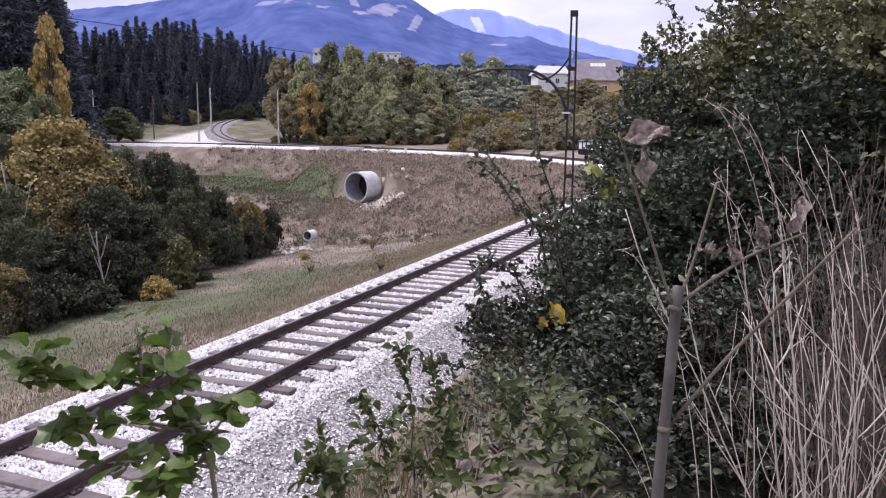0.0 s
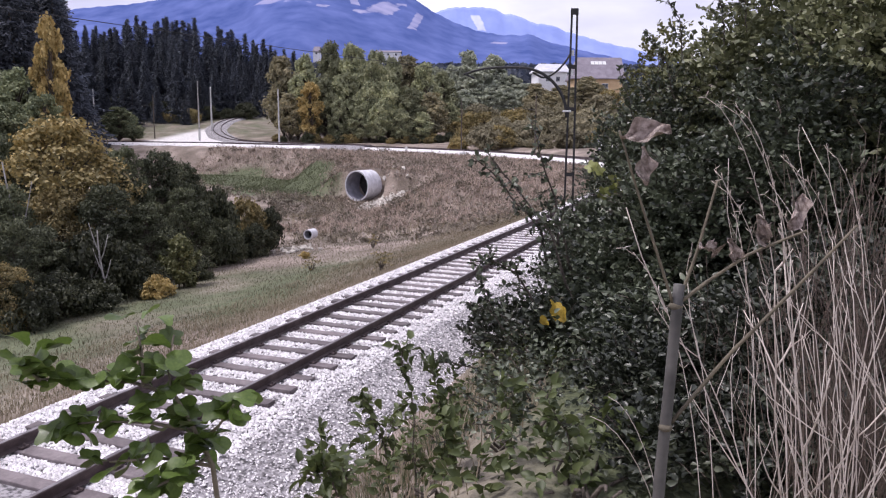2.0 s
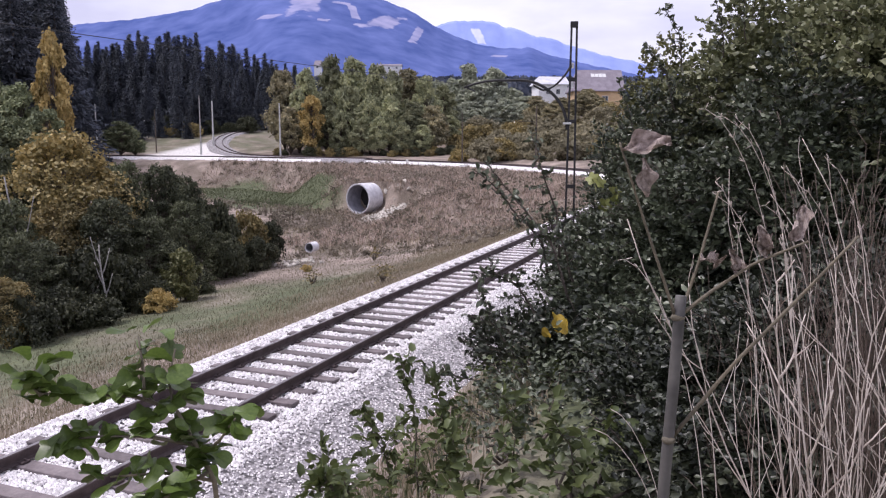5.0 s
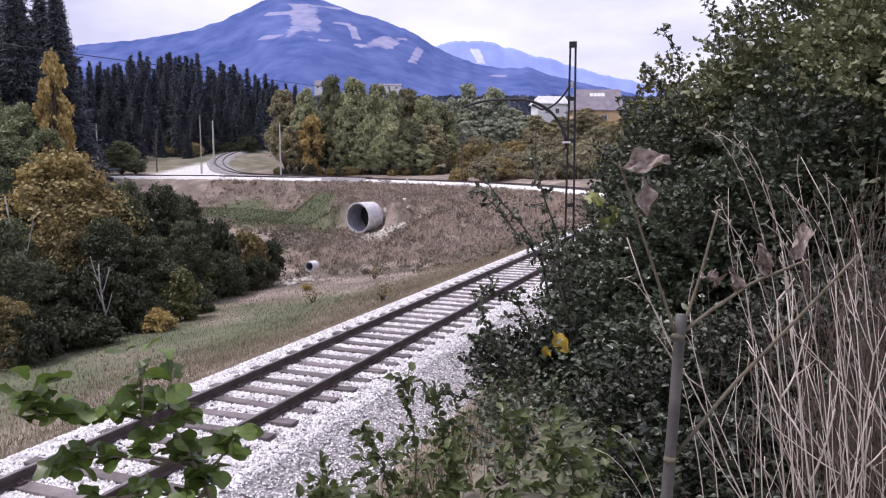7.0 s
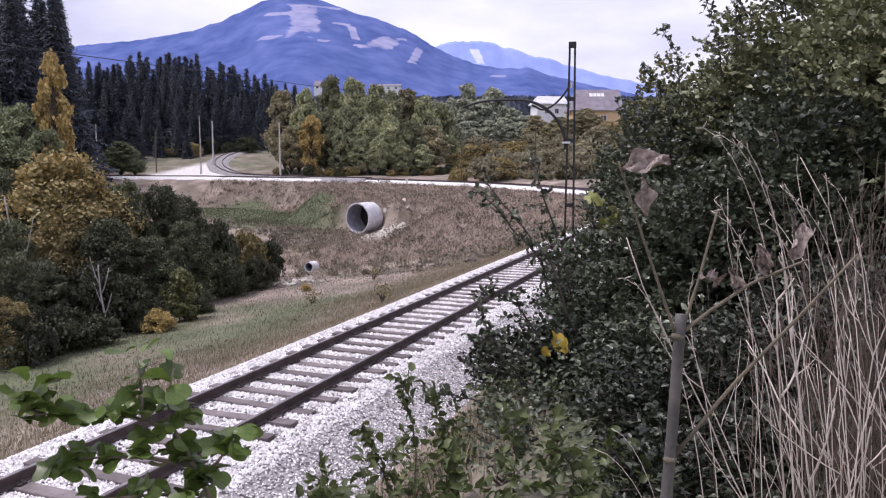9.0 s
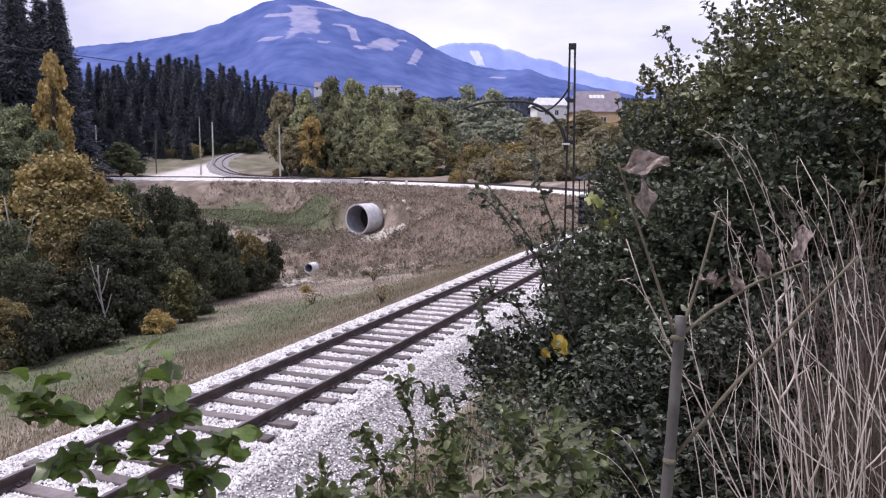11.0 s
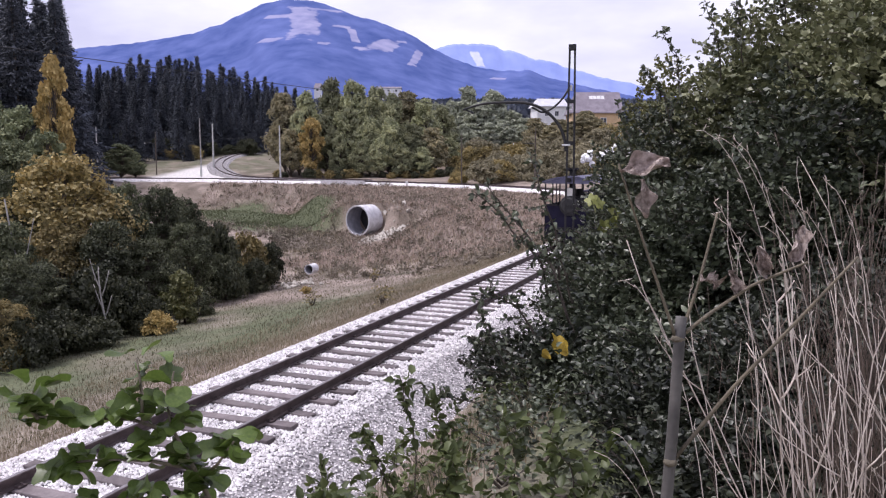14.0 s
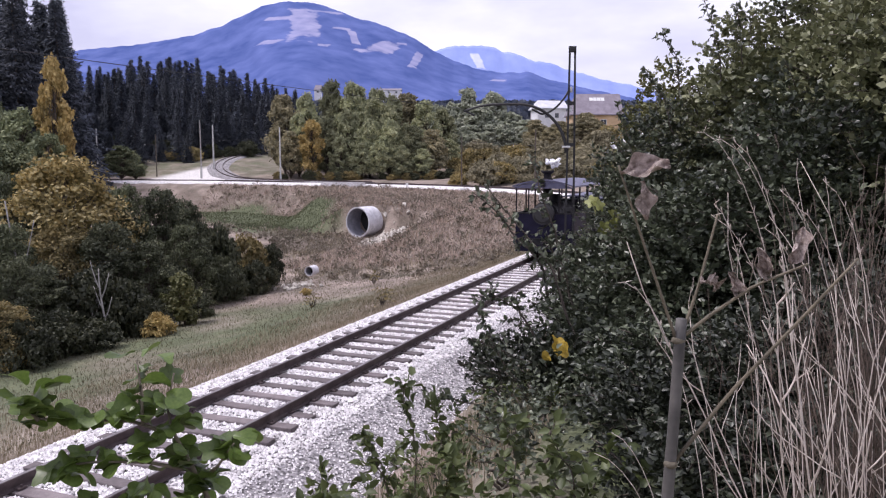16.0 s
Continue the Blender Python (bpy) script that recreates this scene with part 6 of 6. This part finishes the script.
g_rng = np.random.default_rng(77)
L_OLGRASS = leaf_material("olive autumn grass", [(0.065, 0.062, 0.034), (0.115, 0.106, 0.06), (0.19, 0.165, 0.105)], 0.8, 0.2, 0.3)
L_TURF = leaf_material("short green turf", [(0.055, 0.067, 0.034), (0.09, 0.105, 0.052), (0.14, 0.145, 0.078)], 0.8, 0.2, 0.2)
L_HERB = leaf_material("dull brown herbs", [(0.085, 0.07, 0.055), (0.14, 0.12, 0.09), (0.22, 0.19, 0.15), (0.36, 0.31, 0.26)], 0.85, 0.15, 0.15)
L_RUST = leaf_material("rusty dry herbs", [(0.22, 0.168, 0.14), (0.37, 0.288, 0.243), (0.52, 0.42, 0.365)], 0.8, 0.2, 0.25)
blades("meadow_grass", "dry straw-coloured grass beside the ballast", along_line(g_rng, 70000, -16, 46, 2.6, 11, 1.5), 0.17, 0.006, L_GRASS, 1)
blades("turf_grass", "short green grass in the hollow", along_line(g_rng, 60000, -14, 46, 5.5, 24, 1.3), 0.11, 0.010, L_OLGRASS, 2)
blades("slope_herbs", "rusty dry herbs on the railway bank", along_line(g_rng, 52000, 34, 150, 3, 30), 0.42, 0.03, L_RUST, 3, 0.6)
blades("slope_grass", "pale dry grass tufts on the railway bank", along_line(g_rng, 34000, 30, 150, 3, 34), 0.38, 0.022, L_GRASS, 4, 0.6)
blades("hollow_turf", "green meadow grass below the far track", along_line(g_rng, 60000, 70, 150, 4, 34, 1.0, True), 0.2, 0.03, L_TURF, 7, 0.6)
blades("bank_grass", "dry and green grass on the bank", along_line(g_rng, 14000, -16, 22, -3.0, -6.2), 0.24, 0.006, L_GRASS, 5)
blades("bank_turf", "green grass on the bank", along_line(g_rng, 9000, -16, 22, -3.2, -5.8), 0.22, 0.006, L_TURF, 6)


def meadow_herbs():
    """Small dark dry herb clumps scattered over the bank."""
    rng = np.random.default_rng(78)
    c = along_line(rng, 2100, 24, 150, 3.0, 38)
    z = land(c[:, 0], c[:, 1])
    P, Wv = [], []
    for (x, y), zz in zip(c, z):
        r = 0.15 + 0.85 * rng.random() ** 2
        m = 30
        d = unit(rng.normal(0, 1, (m, 3)) * np.array([1, 1, 0.7]) + np.array([0, 0, 0.5]))
        P.append(np.array([x, y, zz + 0.05]) + d * r * rng.uniform(0.3, 1, (m, 1)))
        Wv.append(d)
    v, t, q = simple_leaf_arrays(np.concatenate(P), np.concatenate(Wv), 0.24, rng, 0.5)
    tagged(mesh_np("herb_clumps", v, t, q, L_HERB), "small brownish herb clumps on the bank", "herbs", kind="stuff")


meadow_herbs()


# ---- rubble under the culvert, by the drain, and along the far ballast ----
def rubble(name, label, cx, cy, rx, ry, n, size, seed):
    rng = np.random.default_rng(seed)
    xy = np.stack([cx + rng.normal(0, rx, n), cy + rng.normal(0, ry, n)], 1)
    z = land(xy[:, 0], xy[:, 1])
    bm = bmesh.new()
    for (x, y), zz in zip(xy, z):
        s = size * rng.uniform(0.4, 1.3)
        m = pose(x, y, zz + s * 0.2, *rng.uniform(0, 180, 3)) @ Matrix.Diagonal((s * rng.uniform(0.7, 1.3), s, s * rng.uniform(0.5, 0.9), 1))
        r = bmesh.ops.create_icosphere(bm, subdivisions=1, radius=0.5, matrix=m)
        for v in r["verts"]:
            v.co += Vector(rng.normal(0, 0.06 * s, 3))
    tagged(part(name, bm, M_RUBBLE), label, "stones", kind="stuff")


rubble("culvert_rubble", "pale rubble spilling below the culvert mouth", -6.4, 82.0, 1.2, 2.6, 210, 0.55, 91)
rubble("stone_heap", "pale heap of stones beside the branch line", -41.5, 186, 1.0, 1.0, 40, 0.9, 93)
rubble("drain_rubble", "pale stones around the small drain", -9.3, 48.6, 0.5, 1.2, 40, 0.35, 92)


# ---- houses on the hill ----
M_OCHRE = material("ochre plaster", (0.58, 0.40, 0.24), (0.68, 0.49, 0.31), 0.8, 0.9, 0.2)
M_ROOFTILE = material("grey violet roof sheet", (0.19, 0.165, 0.20), (0.26, 0.23, 0.275), 0.7, 0.7, 0.3)
M_PALEROOF = material("pale weathered roof sheet", (0.50, 0.50, 0.56), (0.64, 0.64, 0.70), 0.7, 0.7, 0.3)
M_PLASTER = material("white plaster", (0.72, 0.72, 0.76), (0.82, 0.82, 0.85), 0.6, 0.9, 0.1)
M_GLASS = material("dark window glass", (0.03, 0.035, 0.05), (0.06, 0.065, 0.09), 1.0, 0.1, 0)


def build_house(x, y, z, w, d, h, roof_h, turn, wall_mat, label, windows, skylight=False, roof_mat=None):
    e = thing("house", label, "house", (x, y, z), turn)
    t = 0.35
    bm = box(bmesh.new(), -w / 2, w / 2, -d / 2, d / 2, -8, h)
    part("wall", bm, wall_mat, e)
    o = 0.6
    V = [(-w / 2 - o, -d / 2 - o, h - 0.25), (w / 2 + o, -d / 2 - o, h - 0.25), (w / 2 + o, d / 2 + o, h - 0.25), (-w / 2 - o, d / 2 + o, h - 0.25),
         (-w / 2 + w * 0.12, 0, h + roof_h), (w / 2 + o, 0, h + roof_h)]
    V += [(a, b, c + 0.22) for a, b, c in V]
    F = [(6, 7, 11, 10), (8, 9, 10, 11), (9, 6, 10), (7, 8, 11), (0, 4, 5, 1), (2, 5, 4, 3), (3, 4, 0), (1, 5, 2), (0, 1, 7, 6), (1, 2, 8, 7), (2, 3, 9, 8), (3, 0, 6, 9)]
    roof = obj("roof", V, F, roof_mat or M_ROOFTILE, e, "pitched roof")
    for wx, wz, ww, wh in windows:
        win = part("window", box(bmesh.new(), wx - ww / 2 - 0.12, wx + ww / 2 + 0.12, -d / 2 - 0.05, -d / 2 + 0.1, wz - 0.12, wz + wh + 0.12), M_WHITE, e)
        part("pane", box(bmesh.new(), wx - ww / 2, wx - 0.05, -d / 2 - 0.07, -d / 2 - 0.03, wz, wz + wh), M_GLASS, win)
        part("pane", box(bmesh.new(), wx + 0.05, wx + ww / 2, -d / 2 - 0.07, -d / 2 - 0.03, wz, wz + wh), M_GLASS, win)
    if skylight:
        sl = math.atan2(roof_h, d / 2)
        for i in range(4):
            o2 = part("skylight", box(bmesh.new(), -0.45, 0.45, -0.6, 0.6, 0.25, 0.36, 0.02), M_WHITE, roof, "white framed skylight")
            o2.matrix_basis = pose(-0.9 + i * 1.0, -d * 0.13, h + roof_h * 0.72, math.degrees(sl), 0, 0)
    return e


build_house(39.6, 204, 12.8, 12.5, 10, 4.1, 5.4, 0, M_OCHRE, "ochre plastered house with a grey pitched roof", [(-2.6, 1.0, 1.4, 1.7), (1.8, 1.0, 1.4, 1.7)], True)
build_house(31.0, 228, 16.0, 8.5, 8, 4.4, 2.2, 8, M_PLASTER, "white gabled house behind trees", [(-1.5, 1.6, 1.0, 1.3), (1.5, 1.6, 1.0, 1.3)], False, M_PALEROOF)
build_house(-57.0, 820, 77.5, 26, 14, 5, 2, 0, M_PLASTER, "far white hotel building below the mountain", [(-8, 1.5, 2, 2), (0, 1.5, 2, 2), (8, 1.5, 2, 2)])
build_house(-132.0, 820, 78.0, 7, 8, 5, 5, 0, M_PLASTER, "far small white house below the mountain", [(0, 2, 2, 2)])


# ---- wooded foothill below the mountains ----
def foothill():
    rng = np.random.default_rng(64)
    n = 9000
    x = rng.uniform(-420, 330, n)
    y = rng.uniform(480, 900, n)
    base = 58 * smooth(380, 860, y)
    keep = np.abs(x / y) < 0.6
    x, y, base = x[keep], y[keep], base[keep]
    P, Wv, S = [], [], []
    for k in range(7):
        d = unit(rng.normal(0, 1, (len(x), 3)) + np.array([0, 0, 0.6]))
        P.append(np.stack([x, y, base + 6], 1) + d * np.array([3.2, 3.2, 5]))
        Wv.append(d)
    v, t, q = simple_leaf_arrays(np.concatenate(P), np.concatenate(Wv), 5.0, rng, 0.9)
    tagged(mesh_np("foothill_wood", v, t, q, L_FAR), "far woods in painted haze on the foothill", "woods", kind="stuff")
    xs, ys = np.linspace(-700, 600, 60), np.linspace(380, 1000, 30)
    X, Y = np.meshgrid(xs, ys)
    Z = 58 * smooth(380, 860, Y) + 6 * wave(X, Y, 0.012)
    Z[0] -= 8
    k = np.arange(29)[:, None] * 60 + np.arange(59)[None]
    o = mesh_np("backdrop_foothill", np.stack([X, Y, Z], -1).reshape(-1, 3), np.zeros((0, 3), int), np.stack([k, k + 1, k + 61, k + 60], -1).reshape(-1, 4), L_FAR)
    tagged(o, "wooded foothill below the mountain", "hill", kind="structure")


# Bluish tones stand in for haze on the foothill and its trees.
L_FAR = leaf_material("far woods in painted haze", [(0.05, 0.065, 0.10), (0.075, 0.09, 0.125), (0.11, 0.115, 0.13)], 0.9, 0.05, 0.01)
foothill()


# ---- the branch line that turns back into the wood ----
def branch_line():
    ctrl = ((-12, 126.2), (-24, 131), (-33, 138), (-40, 146), (-45.5, 156), (-47.5, 167), (-46, 178), (-42, 189), (-36, 199), (-29, 208))
    c = np.array(ctrl, float)
    u = np.linspace(0, len(c) - 1, 110)
    i = np.clip(u.astype(int), 0, len(c) - 2)
    f = (u - i)[:, None]
    p0, p1, p2, p3 = c[np.maximum(i - 1, 0)], c[i], c[i + 1], c[np.minimum(i + 2, len(c) - 1)]
    p = 0.5 * (2 * p1 + (p2 - p0) * f + (2 * p0 - 5 * p1 + 4 * p2 - p3) * f ** 2 + (3 * p1 - p0 - 3 * p2 + p3) * f ** 3)
    z = land(p[:, 0], p[:, 1]) + 0.15
    z = np.convolve(np.pad(z, 6, mode="edge"), np.ones(13) / 13, "valid") + 0.25
    t = unit(np.gradient(p, axis=0))
    nrm = np.stack([-t[:, 1], t[:, 0]], 1)

    def strip(name, prof, mat, parent=None, label=""):
        V, F, n = [], [], len(prof)
        for a, b, zz in zip(p, nrm, z):
            V += [(a[0] + b[0] * w, a[1] + b[1] * w, zz + h) for w, h in prof]
        for k in range(len(p) - 1):
            F += [(k * n + j, k * n + (j + 1) % n, (k + 1) * n + (j + 1) % n, (k + 1) * n + j) for j in range(n)]
        return obj(name, V, F, mat, parent, label)

    tagged(strip("ballast_bed_branch", [(-3.2, -0.9), (-1.7, -0.18), (1.7, -0.18), (3.2, -0.9)], M_BED), "bed of white crushed stone under the branch line", "ballast", kind="structure")
    tr = thing("branch_track", "curved branch railway track turning into the wood", "railway track", kind="structure")
    for w in (-0.75, 0.75):
        strip("rail", [(w - 0.05, -0.17), (w + 0.05, -0.17), (w + 0.05, 0.0), (w - 0.05, 0.0)], M_RAIL, tr)


branch_line()


# ---- overhead wires ----
def wire(pts, sag, label, r=0.012):
    a, b = np.array(pts[0], float), np.array(pts[1], float)
    u = np.linspace(0, 1, 24)[:, None]
    c = a + (b - a) * u - np.array([0, 0, sag]) * (4 * u * (1 - u))
    o = tubes("overhead_wire", [(c, np.full(24, r))], M_STEEL, seg=5)
    tagged(o, label, "wire", "overhead wires")


wire([(0.62, 24.9, 5.62), (-10.5, 2.8, 5.45)], 0.06, "thin dark overhead contact wire along the track", 0.0065)
wire([(9.6, 106.5, 7.1), (2.4, 119, 7.6)], 0.2, "thin dark overhead wire by the far track", 0.02)
wire([(-28.3, 133.5, 8.6), (-51.5, 137, 8.0)], 0.2, "thin dark overhead wire by the far track", 0.02)


# ---- small white markers along the far track ----
def marker(x, y, w, h, label):
    e = thing("track_marker", label, "track marker", (x, y, land1(x, y)), -40, "markers along the far track")
    for sx in (-0.35 * w, 0.35 * w):
        part("stake", box(bmesh.new(), sx - 0.04, sx + 0.04, -0.03, 0.03, -0.2, h * 0.6), M_WOOD_POLE, e)
    part("board", box(bmesh.new(), -w / 2, w / 2, -0.07, -0.031, h * 0.45, h, 0.01), M_WHITE, e, "white painted board")


marker(-5.6, 119.4, 0.5, 0.95, "small white track marker beside the far track")
marker(-9.3, 122.2, 1.5, 0.5, "low white board beside the far track")
marker(3.0, 112.4, 1.3, 0.5, "low white board beside the far track")


# ---- everything that moves ----
def motions():
    move_train()


motions()
